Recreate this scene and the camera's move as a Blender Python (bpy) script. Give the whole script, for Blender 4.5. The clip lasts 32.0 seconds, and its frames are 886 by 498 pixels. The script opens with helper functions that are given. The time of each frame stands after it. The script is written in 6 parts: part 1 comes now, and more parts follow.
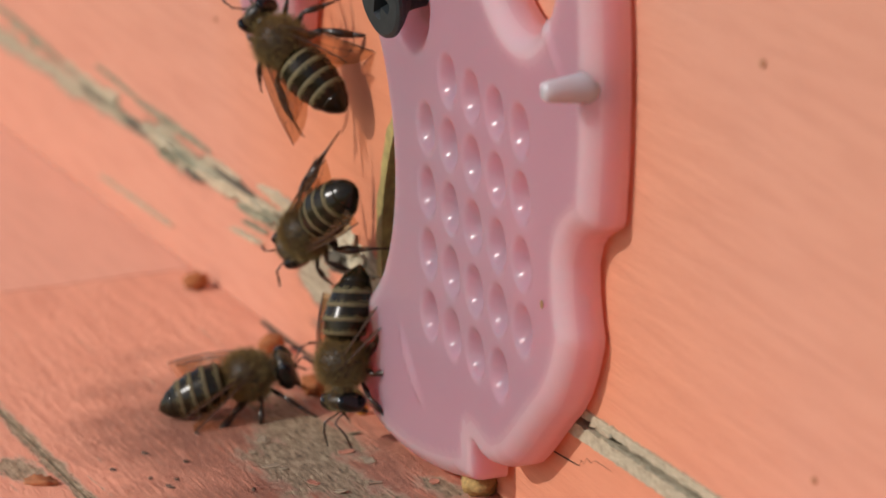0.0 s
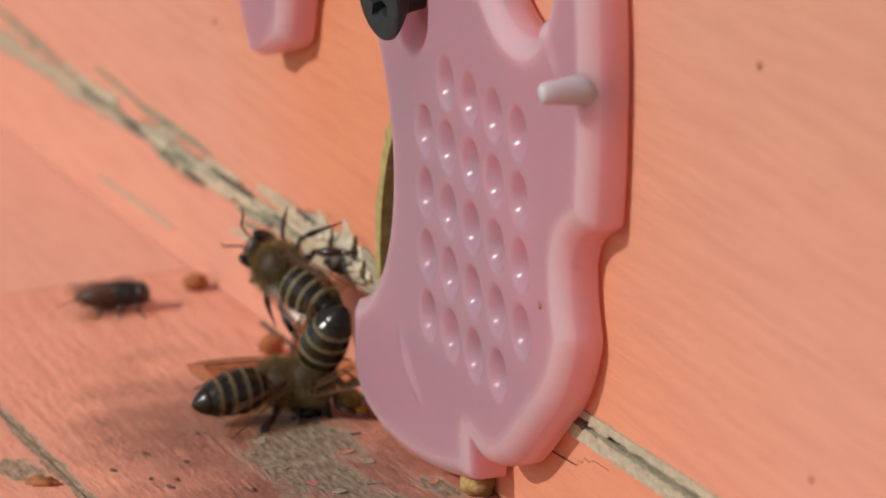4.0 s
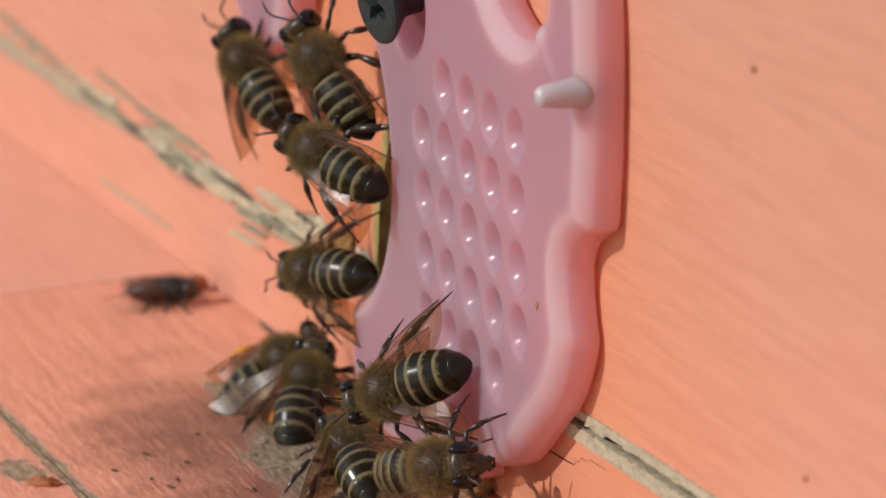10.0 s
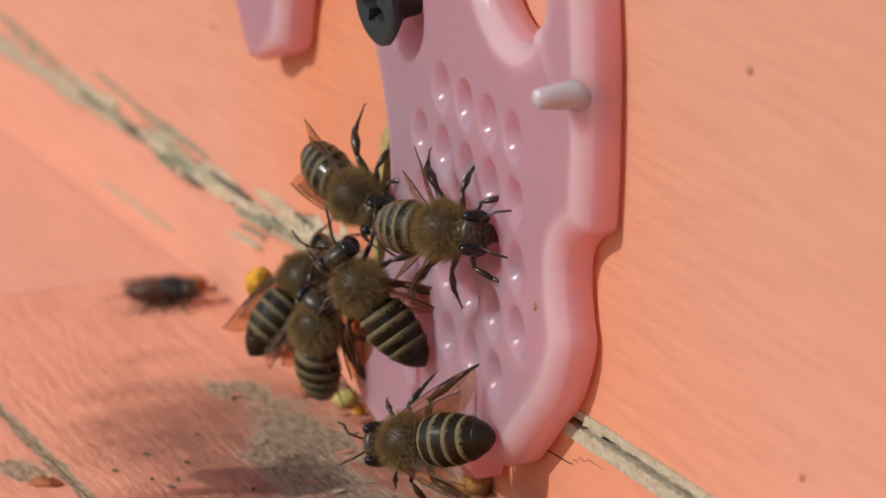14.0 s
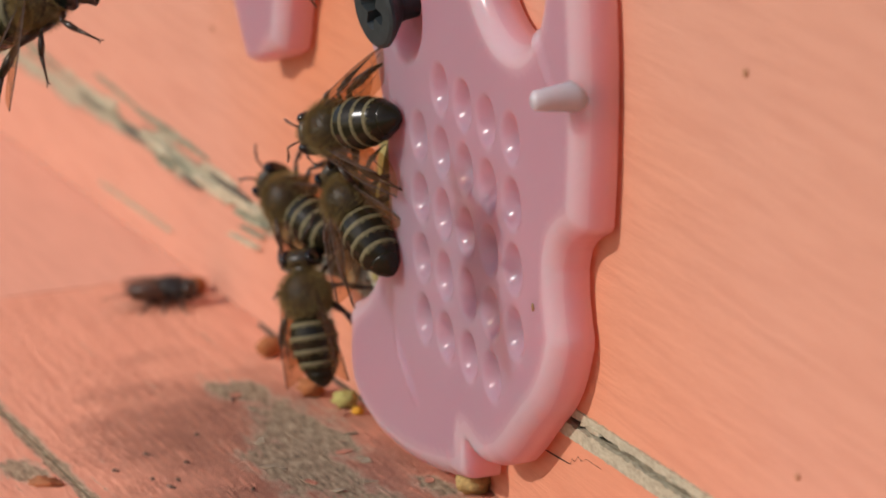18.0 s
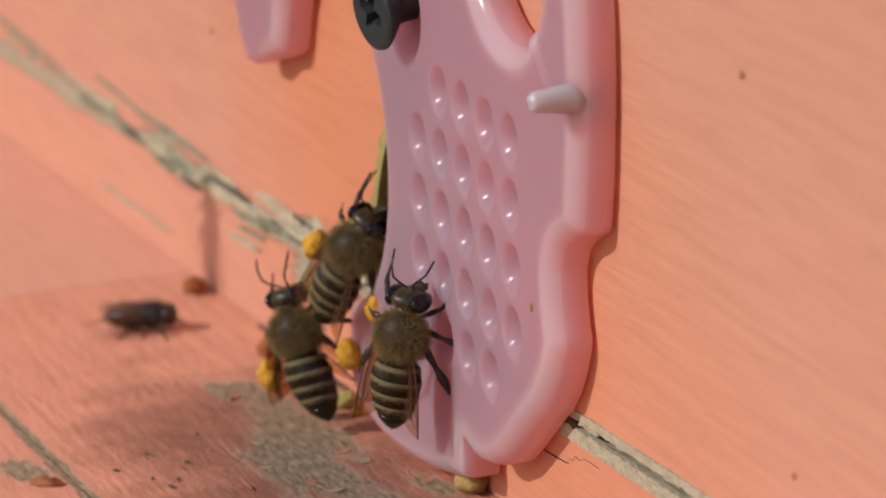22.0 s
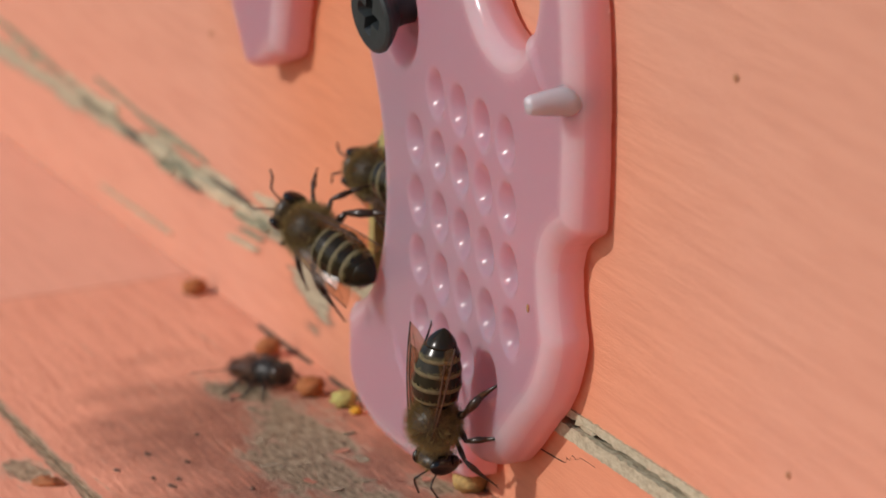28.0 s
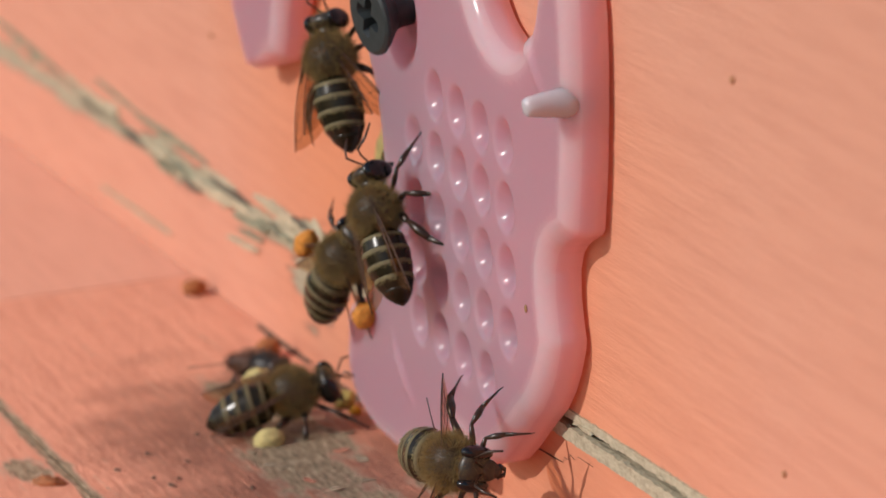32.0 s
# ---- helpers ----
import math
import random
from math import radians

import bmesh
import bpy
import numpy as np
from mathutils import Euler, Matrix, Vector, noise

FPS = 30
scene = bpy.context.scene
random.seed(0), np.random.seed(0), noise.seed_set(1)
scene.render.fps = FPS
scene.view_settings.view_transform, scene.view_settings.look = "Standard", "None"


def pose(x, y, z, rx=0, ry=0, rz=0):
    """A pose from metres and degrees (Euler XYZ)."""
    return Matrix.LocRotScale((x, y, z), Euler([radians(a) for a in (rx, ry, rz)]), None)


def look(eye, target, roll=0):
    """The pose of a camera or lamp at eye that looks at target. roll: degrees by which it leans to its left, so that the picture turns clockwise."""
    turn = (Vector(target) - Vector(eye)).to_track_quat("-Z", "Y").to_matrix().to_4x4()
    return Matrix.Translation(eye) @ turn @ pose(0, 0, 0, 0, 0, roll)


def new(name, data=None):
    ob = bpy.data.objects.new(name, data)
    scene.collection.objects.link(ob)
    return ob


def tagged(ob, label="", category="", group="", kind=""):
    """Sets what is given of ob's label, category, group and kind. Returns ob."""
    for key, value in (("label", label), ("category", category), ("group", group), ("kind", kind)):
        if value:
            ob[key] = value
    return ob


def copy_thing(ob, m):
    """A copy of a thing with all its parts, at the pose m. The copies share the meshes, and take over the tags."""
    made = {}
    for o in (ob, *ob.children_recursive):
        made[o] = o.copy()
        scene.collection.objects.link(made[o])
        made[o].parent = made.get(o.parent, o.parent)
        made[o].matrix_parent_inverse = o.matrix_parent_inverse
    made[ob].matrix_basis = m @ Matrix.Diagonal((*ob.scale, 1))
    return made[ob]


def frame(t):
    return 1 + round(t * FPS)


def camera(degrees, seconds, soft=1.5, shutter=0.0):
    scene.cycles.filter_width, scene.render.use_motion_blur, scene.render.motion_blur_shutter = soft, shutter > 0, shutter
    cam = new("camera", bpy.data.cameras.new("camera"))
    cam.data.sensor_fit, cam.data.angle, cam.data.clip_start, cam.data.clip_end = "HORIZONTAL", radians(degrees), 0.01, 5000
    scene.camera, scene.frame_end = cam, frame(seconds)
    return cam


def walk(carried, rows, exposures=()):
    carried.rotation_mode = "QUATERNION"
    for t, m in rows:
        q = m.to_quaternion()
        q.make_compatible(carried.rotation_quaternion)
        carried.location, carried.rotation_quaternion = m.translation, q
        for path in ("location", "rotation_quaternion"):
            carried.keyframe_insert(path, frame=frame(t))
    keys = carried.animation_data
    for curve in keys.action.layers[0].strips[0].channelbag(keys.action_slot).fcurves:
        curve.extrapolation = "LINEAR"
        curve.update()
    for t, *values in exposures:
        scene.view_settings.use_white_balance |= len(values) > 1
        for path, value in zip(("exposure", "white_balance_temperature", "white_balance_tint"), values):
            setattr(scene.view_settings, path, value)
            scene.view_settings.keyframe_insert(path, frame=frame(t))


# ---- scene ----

# camera: a long lens close to the hive front, creeping slowly backwards
cam = camera(12.0, 32.0, 1.6)
cam.data.dof.use_dof = True
cam.data.dof.focus_distance = 0.386
cam.data.dof.aperture_fstop = 46.0
PATH = [
    (0.0, look((0.34725, -0.12923, 0.11633), (0.00329, -0.00885, 0.02786), -2.633)),
    (4.0, look((0.34920, -0.12997, 0.11698), (0.00531, -0.00941, 0.02847), -2.715)),
    (8.0, look((0.35119, -0.13068, 0.11762), (0.00736, -0.00998, 0.02908), -2.790)),
    (12.0, look((0.35321, -0.13138, 0.11827), (0.00943, -0.01057, 0.02969), -2.859)),
    (16.0, look((0.35526, -0.13205, 0.11891), (0.01152, -0.01116, 0.03031), -2.923)),
    (20.0, look((0.35735, -0.13271, 0.11957), (0.01364, -0.01175, 0.03092), -2.980)),
    (24.0, look((0.35946, -0.13335, 0.12022), (0.01578, -0.01236, 0.03154), -3.031)),
    (28.0, look((0.36161, -0.13397, 0.12088), (0.01794, -0.01297, 0.03216), -3.075)),
    (32.0, look((0.36380, -0.13458, 0.12154), (0.02012, -0.01359, 0.03278), -3.114)),
]
walk(cam, PATH, [(0.0, -0.08), (3.0, -0.08), (6.0, -0.1), (7.0, -0.05), (9.0, -0.04), (11.0, 0.08), (12.0, -0.04), (14.0, 0.02), (18.0, -0.05), (21.0, -0.13), (22.0, -0.12), (24.0, -0.03), (25.0, -0.1), (28.0, -0.15), (30.0, -0.1), (32.0, -0.03)])

# world, sun
world = bpy.data.worlds.new("sky")
scene.world = world
world.use_nodes = True
SUN = Vector((0.035, 1.0, -0.68)).normalized()
wn = world.node_tree.nodes
sky = wn.new("ShaderNodeTexSky")
sky.sky_type = "NISHITA"
sky.sun_disc = False
sky.sun_elevation = math.asin(-SUN.z)
sky.sun_rotation = math.atan2(-SUN.x, -SUN.y)
wn["Background"].inputs["Strength"].default_value = 0.11
world.node_tree.links.new(sky.outputs[0], wn["Background"].inputs["Color"])
sun = new("sun", bpy.data.lights.new("sun", "SUN"))
sun.data.energy = 2.55
sun.data.angle = radians(0.6)
sun.data.color = (1.0, 0.95, 0.905)
sun.matrix_world = look(-SUN, (0, 0, 0))

# ---- materials ----
def material(name):
    m = bpy.data.materials.new(name)
    m.use_nodes = True
    return m, m.node_tree.nodes, m.node_tree.links, m.node_tree.nodes["Principled BSDF"]


def node(nodes, kind, **inputs):
    n = nodes.new(kind)
    for key, value in inputs.items():
        n.inputs[key.replace("_", " ")].default_value = value
    return n


def ramp(nodes, stops):
    n = nodes.new("ShaderNodeValToRGB")
    el = n.color_ramp.elements
    while len(el) < len(stops):
        el.new(0.5)
    for e, (at, c) in zip(el, stops):
        e.position, e.color = at, (*c, 1)
    return n


def mix_colour(nodes, links, fac, a, b, blend="MIX"):
    n = nodes.new("ShaderNodeMix")
    n.data_type, n.blend_type = "RGBA", blend
    for socket, value in ((0, fac), (6, a), (7, b)):
        if isinstance(value, (int, float)):
            n.inputs[socket].default_value = value
        elif isinstance(value, tuple):
            n.inputs[socket].default_value = (*value, 1)
        else:
            links.new(value, n.inputs[socket])
    return n.outputs[2]


def calc(nodes, links, op, a, b=0.0, clamp=False):
    n = nodes.new("ShaderNodeMath")
    n.operation, n.use_clamp = op, clamp
    for socket, value in ((0, a), (1, b)):
        if isinstance(value, (int, float)):
            n.inputs[socket].default_value = value
        else:
            links.new(value, n.inputs[socket])
    return n.outputs[0]


def place_nodes(nodes, links, scale, tilt=0.0):
    """Object coordinates, turned about y and stretched: a socket."""
    tc = nodes.new("ShaderNodeTexCoord")
    mp = nodes.new("ShaderNodeMapping")
    mp.inputs["Scale"].default_value = scale
    src = tc.outputs["Object"]
    if tilt:
        turn = nodes.new("ShaderNodeMapping")
        turn.inputs["Rotation"].default_value = (0, radians(tilt), 0)
        links.new(src, turn.inputs["Vector"])
        src = turn.outputs[0]
    links.new(src, mp.inputs["Vector"])
    return mp.outputs[0]


def noise_at(nodes, links, vector, scale, detail=4.0, rough=0.55):
    n = node(nodes, "ShaderNodeTexNoise", Scale=scale, Detail=detail, Roughness=rough)
    links.new(vector, n.inputs["Vector"])
    return n.outputs["Fac"]


def painted_wood(name, bare_spots, seams, worn=0.0, across=1, tilt=0.0, tone=(0.675, 0.312, 0.205), orange_rings=()):
    """Salmon paint on boards whose grain runs along x. bare_spots: (x, v, rx, rv) ellipses of bare wood; seams: (v,
    half width) lines of bare wood; the last argument: (x, v, r0, r1, colour) circles of more orange paint, one of them
    bounced light; v is y on a level board (across=1) and z on an upright one (across=2)."""
    m, n, l, bsdf = material(name)
    tc = n.new("ShaderNodeTexCoord")
    sep = n.new("ShaderNodeSeparateXYZ")
    l.new(tc.outputs["Object"], sep.inputs[0])
    x, v = sep.outputs[0], sep.outputs[across]
    long = (0.55, 7, 7)
    grain = noise_at(n, l, place_nodes(n, l, long, tilt), 110.0, 5.0, 0.6)
    fine = noise_at(n, l, place_nodes(n, l, (1.1 if worn else 0.4, 6 if worn else 13, 13), tilt), 420.0, 5.0, 0.68)
    blotch = noise_at(n, l, place_nodes(n, l, (1, 1.6, 1.6)), 24.0, 3.0)
    ragged = noise_at(n, l, place_nodes(n, l, (0.6, 2.4, 2.4), tilt), 120.0, 6.0, 0.68)
    patchy = noise_at(n, l, place_nodes(n, l, (1, 0.6, 0.6)), 45.0, 3.0, 0.6)
    edge = calc(n, l, "MULTIPLY", calc(n, l, "SUBTRACT", ragged, 0.5), 3.2)
    bare = None
    for (cx, cv, rx, rv) in bare_spots:
        dx = calc(n, l, "DIVIDE", calc(n, l, "SUBTRACT", x, cx), rx)
        dv = calc(n, l, "DIVIDE", calc(n, l, "SUBTRACT", v, cv), rv)
        d = calc(n, l, "SQRT", calc(n, l, "ADD", calc(n, l, "MULTIPLY", dx, dx), calc(n, l, "MULTIPLY", dv, dv)))
        s = calc(n, l, "SUBTRACT", 1.0, d)
        bare = s if bare is None else calc(n, l, "MAXIMUM", bare, s)
    for (cv, half) in seams:
        d = calc(n, l, "DIVIDE", calc(n, l, "ABSOLUTE", calc(n, l, "SUBTRACT", v, cv)), half)
        s = calc(n, l, "SUBTRACT", 1.0, d)
        s = calc(n, l, "ADD", s, calc(n, l, "MULTIPLY", calc(n, l, "SUBTRACT", patchy, 0.5), 2.2 if worn else 1.6))
        bare = s if bare is None else calc(n, l, "MAXIMUM", bare, s)
    bare = calc(n, l, "ADD", bare if bare is not None else -1.0, edge)
    if worn:
        thin = noise_at(n, l, place_nodes(n, l, (0.45, 9, 9)), 90.0, 6.0, 0.72)
        bare = calc(n, l, "MAXIMUM", bare, calc(n, l, "MULTIPLY", calc(n, l, "SUBTRACT", thin, 1.0 - worn), 9.0))
        flake = noise_at(n, l, place_nodes(n, l, (0.8, 2.4, 2.4)), 420.0, 5.0, 0.7)
        bare = calc(n, l, "ADD", bare, calc(n, l, "MULTIPLY", calc(n, l, "SUBTRACT", flake, 0.5), 1.6))
    sharp = calc(n, l, "MULTIPLY", bare, 7.0, True)
    lip = calc(n, l, "SUBTRACT", 1.0, calc(n, l, "ABSOLUTE", calc(n, l, "MULTIPLY", bare, 2.6 if worn else 4.0)), True)
    paint = mix_colour(n, l, calc(n, l, "MULTIPLY", blotch, 0.6), tone, tuple(c * k for c, k in zip(tone, (0.93, 0.90, 0.92))))
    for cx, cv, r0, r1, ring_colour in orange_rings:
        dx, dv = calc(n, l, "SUBTRACT", x, cx), calc(n, l, "SUBTRACT", v, cv)
        d = calc(n, l, "SQRT", calc(n, l, "ADD", calc(n, l, "MULTIPLY", dx, dx), calc(n, l, "MULTIPLY", dv, dv)))
        d = calc(n, l, "ADD", d, calc(n, l, "MULTIPLY", calc(n, l, "SUBTRACT", blotch, 0.5), 0.03))
        near = calc(n, l, "DIVIDE", calc(n, l, "SUBTRACT", r1, d), r1 - r0, True)
        paint = mix_colour(n, l, near, paint, ring_colour)
    streak = ramp(n, [(0.36, (0.80, 0.72, 0.70)), (0.56, (1.0, 1.0, 1.0)), (0.74, (1.05, 1.08, 1.08))])
    l.new(grain, streak.inputs[0])
    paint = mix_colour(n, l, 0.58 if worn else 0.34, paint, streak.outputs[0], "MULTIPLY")
    if worn:
        crack = noise_at(n, l, place_nodes(n, l, (0.8, 13, 13)), 110.0, 6.0, 0.7)
        line = calc(n, l, "SUBTRACT", 1.0, calc(n, l, "MULTIPLY", calc(n, l, "ABSOLUTE", calc(n, l, "SUBTRACT", crack, 0.5)), 8.0), True)
        dx, dv = (calc(n, l, "MULTIPLY", calc(n, l, "SUBTRACT", q, c), k) for q, c, k in ((x, -0.020, 22.0), (v, -0.014, 58.0)))
        zone = calc(n, l, "SUBTRACT", 1.25, calc(n, l, "SQRT", calc(n, l, "ADD", calc(n, l, "MULTIPLY", dx, dx), calc(n, l, "MULTIPLY", dv, dv))))
        zone = calc(n, l, "ADD", zone, calc(n, l, "MULTIPLY", calc(n, l, "SUBTRACT", patchy, 0.5), 2.0), True)
        paint = mix_colour(n, l, calc(n, l, "MULTIPLY", calc(n, l, "MULTIPLY", zone, line), 0.9), paint, (0.12, 0.055, 0.035))
        paint = mix_colour(n, l, calc(n, l, "MULTIPLY", zone, calc(n, l, "MULTIPLY", grain, 1.1)), paint, (0.42, 0.155, 0.085))
        mottle = noise_at(n, l, place_nodes(n, l, (0.7, 2.0, 2.0)), 210.0, 6.0, 0.72)
        mottle = calc(n, l, "MULTIPLY", calc(n, l, "SUBTRACT", mottle, 0.47), 9.0, True)
        paint = mix_colour(n, l, calc(n, l, "MULTIPLY", calc(n, l, "MULTIPLY", zone, mottle), 0.62), paint, (0.30, 0.115, 0.07))
    if worn:
        wood = ramp(n, [(0.34, (0.11, 0.078, 0.046)), (0.47, (0.32, 0.235, 0.14)), (0.62, (0.53, 0.41, 0.265))])
    else:
        wood = ramp(n, [(0.34, (0.15, 0.12, 0.08)), (0.46, (0.34, 0.285, 0.19)), (0.62, (0.52, 0.45, 0.31))])
    l.new(fine, wood.inputs[0])
    dirt = mix_colour(n, l, calc(n, l, "MULTIPLY", lip, 0.6 if worn else 0.45), paint, (0.56, 0.42, 0.29) if worn else (0.20, 0.09, 0.06))
    colour = mix_colour(n, l, sharp, dirt, wood.outputs[0])
    l.new(colour, bsdf.inputs["Base Color"])
    bsdf.inputs["Roughness"].default_value = 0.62
    bsdf.inputs["Specular IOR Level"].default_value = 0.35
    height = calc(n, l, "ADD", calc(n, l, "MULTIPLY", grain, 0.55), calc(n, l, "MULTIPLY", fine, 0.25))
    height = calc(n, l, "SUBTRACT", height, calc(n, l, "MULTIPLY", sharp, 0.9))
    if worn:
        height = calc(n, l, "ADD", height, calc(n, l, "MULTIPLY", flake, 1.3))
        height = calc(n, l, "SUBTRACT", height, calc(n, l, "MULTIPLY", calc(n, l, "MULTIPLY", zone, line), 0.7))
        height = calc(n, l, "SUBTRACT", height, calc(n, l, "MULTIPLY", calc(n, l, "MULTIPLY", zone, mottle), 0.35))
    bump = node(n, "ShaderNodeBump", Strength=0.85 if worn else 0.8, Distance=0.0003)
    l.new(height, bump.inputs["Height"])
    l.new(bump.outputs[0], bsdf.inputs["Normal"])
    return m


SEAM = 0.0133
# orange round the entrance; the second circle paints in light bounced off the disc
wall_paint = painted_wood("salmon_paint_on_wall", [(-0.060, SEAM + 0.001, 0.010, 0.0022), (-0.0625, 0.0090, 0.0060, 0.0042), (-0.112, SEAM, 0.016, 0.0022), (-0.145, SEAM, 0.016, 0.0011), (-0.185, SEAM, 0.018, 0.0013), (-0.047, 0.0145, 0.006, 0.0026)],
                          [(SEAM - 0.0003, 0.0012)], 0.0, 2, -3.0, orange_rings=((-0.045, 0.034, 0.012, 0.052, (0.69, 0.255, 0.13)), (0.010, 0.015, 0.012, 0.050, (0.69, 0.275, 0.155))))
board_paint = painted_wood("salmon_paint_on_board", [(-0.040, -0.0095, 0.0125, 0.0040), (-0.0265, -0.0130, 0.0130, 0.0042), (-0.0575, -0.0100, 0.0045, 0.0022), (-0.0590, -0.0118, 0.005, 0.0015), (-0.041, -0.039, 0.005, 0.002), (-0.0150, -0.0035, 0.004, 0.0015), (-0.0110, -0.0100, 0.005, 0.0022)],
                           [(-0.035, 0.0008)], 0.33, 1, 0.0, (0.86, 0.39, 0.245))
side_paint = painted_wood("faded_salmon_paint", [], [], 0.0, 1, 0.0, (0.83, 0.415, 0.28))


def plain(name, colour, rough=0.5, metal=0.0, vary=0.25, scale=300.0, bump=0.0, coat=0.0):
    m, n, l, bsdf = material(name)
    f = noise_at(n, l, place_nodes(n, l, (1, 1, 1)), scale, 4.0, 0.6)
    dark = tuple(c * (1 - vary) for c in colour)
    lite = tuple(min(1, c * (1 + vary)) for c in colour)
    r = ramp(n, [(0.3, dark), (0.7, lite)])
    l.new(f, r.inputs[0])
    l.new(r.outputs[0], bsdf.inputs["Base Color"])
    bsdf.inputs["Roughness"].default_value, bsdf.inputs["Metallic"].default_value = rough, metal
    bsdf.inputs["Coat Weight"].default_value = coat
    if bump:
        b = node(n, "ShaderNodeBump", Strength=0.5, Distance=bump)
        l.new(f, b.inputs["Height"])
        l.new(b.outputs[0], bsdf.inputs["Normal"])
    return m


raw_wood = plain("raw_wood", (0.42, 0.36, 0.24), 0.8, vary=0.4, bump=0.0003)
# near-black colour stands in for the shade inside the hive
shade_wood = plain("inner_shade_wood", (0.06, 0.045, 0.03), 0.9)
black_steel = plain("black_screw_steel", (0.024, 0.029, 0.03), 0.5, 0.0, 0.3, 900.0, 0.00004)

def pink_plastic(name, one, two, clear=0.56):
    m, n, l, b = material(name)
    f = noise_at(n, l, place_nodes(n, l, (1, 1, 1)), 45.0, 3.0)
    l.new(mix_colour(n, l, f, one, two), b.inputs["Base Color"])
    b.inputs["Roughness"].default_value = 0.2
    b.inputs["Specular IOR Level"].default_value = 0.5
    b.inputs["Subsurface Weight"].default_value = 1.0
    b.inputs["Subsurface Radius"].default_value = (1.0, 0.6, 0.62)
    b.inputs["Subsurface Scale"].default_value = 0.0055
    t = n.new("ShaderNodeBsdfTranslucent")
    t.inputs[0].default_value = (1.0, 0.48, 0.40, 1)
    blend = n.new("ShaderNodeMixShader")
    blend.inputs[0].default_value = clear
    l.new(b.outputs[0], blend.inputs[1])
    l.new(t.outputs[0], blend.inputs[2])
    l.new(blend.outputs[0], n["Material Output"].inputs[0])
    return m


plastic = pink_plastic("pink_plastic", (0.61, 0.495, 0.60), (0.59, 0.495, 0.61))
# two lighter copies paint in the light that scatters out at the rim
edge_glow_plastic = pink_plastic("thinner_pink_plastic", (0.70, 0.56, 0.645), (0.68, 0.56, 0.65), 0.54)
bead_glow_plastic = pink_plastic("milky_pink_plastic", (0.80, 0.66, 0.72), (0.79, 0.68, 0.74), 0.5)

strip_wood, n_, l_, b_ = material("weathered_strip")
f_ = noise_at(n_, l_, place_nodes(n_, l_, (1, 2, 2)), 900.0, 6.0, 0.7)
c_ = ramp(n_, [(0.26, (0.20, 0.165, 0.11)), (0.40, (0.36, 0.305, 0.205)), (0.62, (0.50, 0.435, 0.30))])
l_.new(f_, c_.inputs[0])
l_.new(c_.outputs[0], b_.inputs["Base Color"])
b_.inputs["Roughness"].default_value = 0.85
p_ = node(n_, "ShaderNodeBump", Strength=0.5, Distance=0.0002)
l_.new(f_, p_.inputs["Height"])
l_.new(p_.outputs[0], b_.inputs["Normal"])
pale_plastic, n_, l_, b_ = material("pale_plastic")
b_.inputs["Base Color"].default_value = (0.44, 0.41, 0.425, 1)
b_.inputs["Roughness"].default_value = 0.25
b_.inputs["Subsurface Weight"].default_value = 1.0
b_.inputs["Subsurface Radius"].default_value = (1.0, 0.75, 0.75)
b_.inputs["Subsurface Scale"].default_value = 0.003


# ---- building helpers ----
def link_mesh(name, bm, mats, smooth=True):
    me = bpy.data.meshes.new(name)
    bm.to_mesh(me)
    bm.free()
    for mt in mats if isinstance(mats, (list, tuple)) else [mats]:
        me.materials.append(mt)
    if smooth:
        for p in me.polygons:
            p.use_smooth = True
    return me


def thing(name, bm, mats, label, category, kind="", smooth=True, group=""):
    return tagged(new(name, link_mesh(name, bm, mats, smooth)), label, category, group, kind)


def part(name, bm, mats, parent, label="", smooth=True):
    ob = new(name, link_mesh(name, bm, mats, smooth))
    ob.parent = parent
    return tagged(ob, label)


def holder(name, label, category, group=""):
    return tagged(new(name), label, category, group)


def prism(bm, outline, depth, front=0):
    """An outline of (x, z) in millimetres pushed from y=0 back to y=depth."""
    a = [bm.verts.new((x, front, z)) for x, z in outline]
    b = [bm.verts.new((x, front + depth, z)) for x, z in outline]
    bm.faces.new(a)
    bm.faces.new(b[::-1])
    for i in range(len(a)):
        j = (i + 1) % len(a)
        bm.faces.new((a[j], a[i], b[i], b[j]))
    bmesh.ops.recalc_face_normals(bm, faces=bm.faces)


def tube(bm, points, radii, sides=6, mat=0):
    """A tube through points, with a radius at each."""
    rings = []
    for i, p in enumerate(points):
        a = points[max(i - 1, 0)]
        b = points[min(i + 1, len(points) - 1)]
        d = (Vector(b) - Vector(a)).normalized()
        u = d.orthogonal().normalized()
        w = d.cross(u)
        rings.append([bm.verts.new(Vector(p) + radii[i] * (math.cos(k * math.tau / sides) * u + math.sin(k * math.tau / sides) * w)) for k in range(sides)])
    for r, s in zip(rings, rings[1:]):
        ang = min(range(sides), key=lambda k: (s[k].co - r[0].co).length)
        for k in range(sides):
            f = bm.faces.new((r[k], r[(k + 1) % sides], s[(k + 1 + ang) % sides], s[(k + ang) % sides]))
            f.material_index = mat
    for ring, flip in ((rings[0], True), (rings[-1], False)):
        f = bm.faces.new(ring[::-1] if flip else ring)
        f.material_index = mat


def blob(bm, centre, size, u=16, v=10, jitter=0.0, mat=0):
    made = bmesh.ops.create_uvsphere(bm, u_segments=u, v_segments=v, radius=1.0)["verts"]
    for q in made:
        k = 1 + jitter * (noise.noise(q.co * 2.3 + Vector(centre) * 900) if jitter else 0)
        q.co = Vector([c * s * k + o for c, s, o in zip(q.co, size, centre)])
    for f in {f for q in made for f in q.link_faces}:
        f.material_index = mat


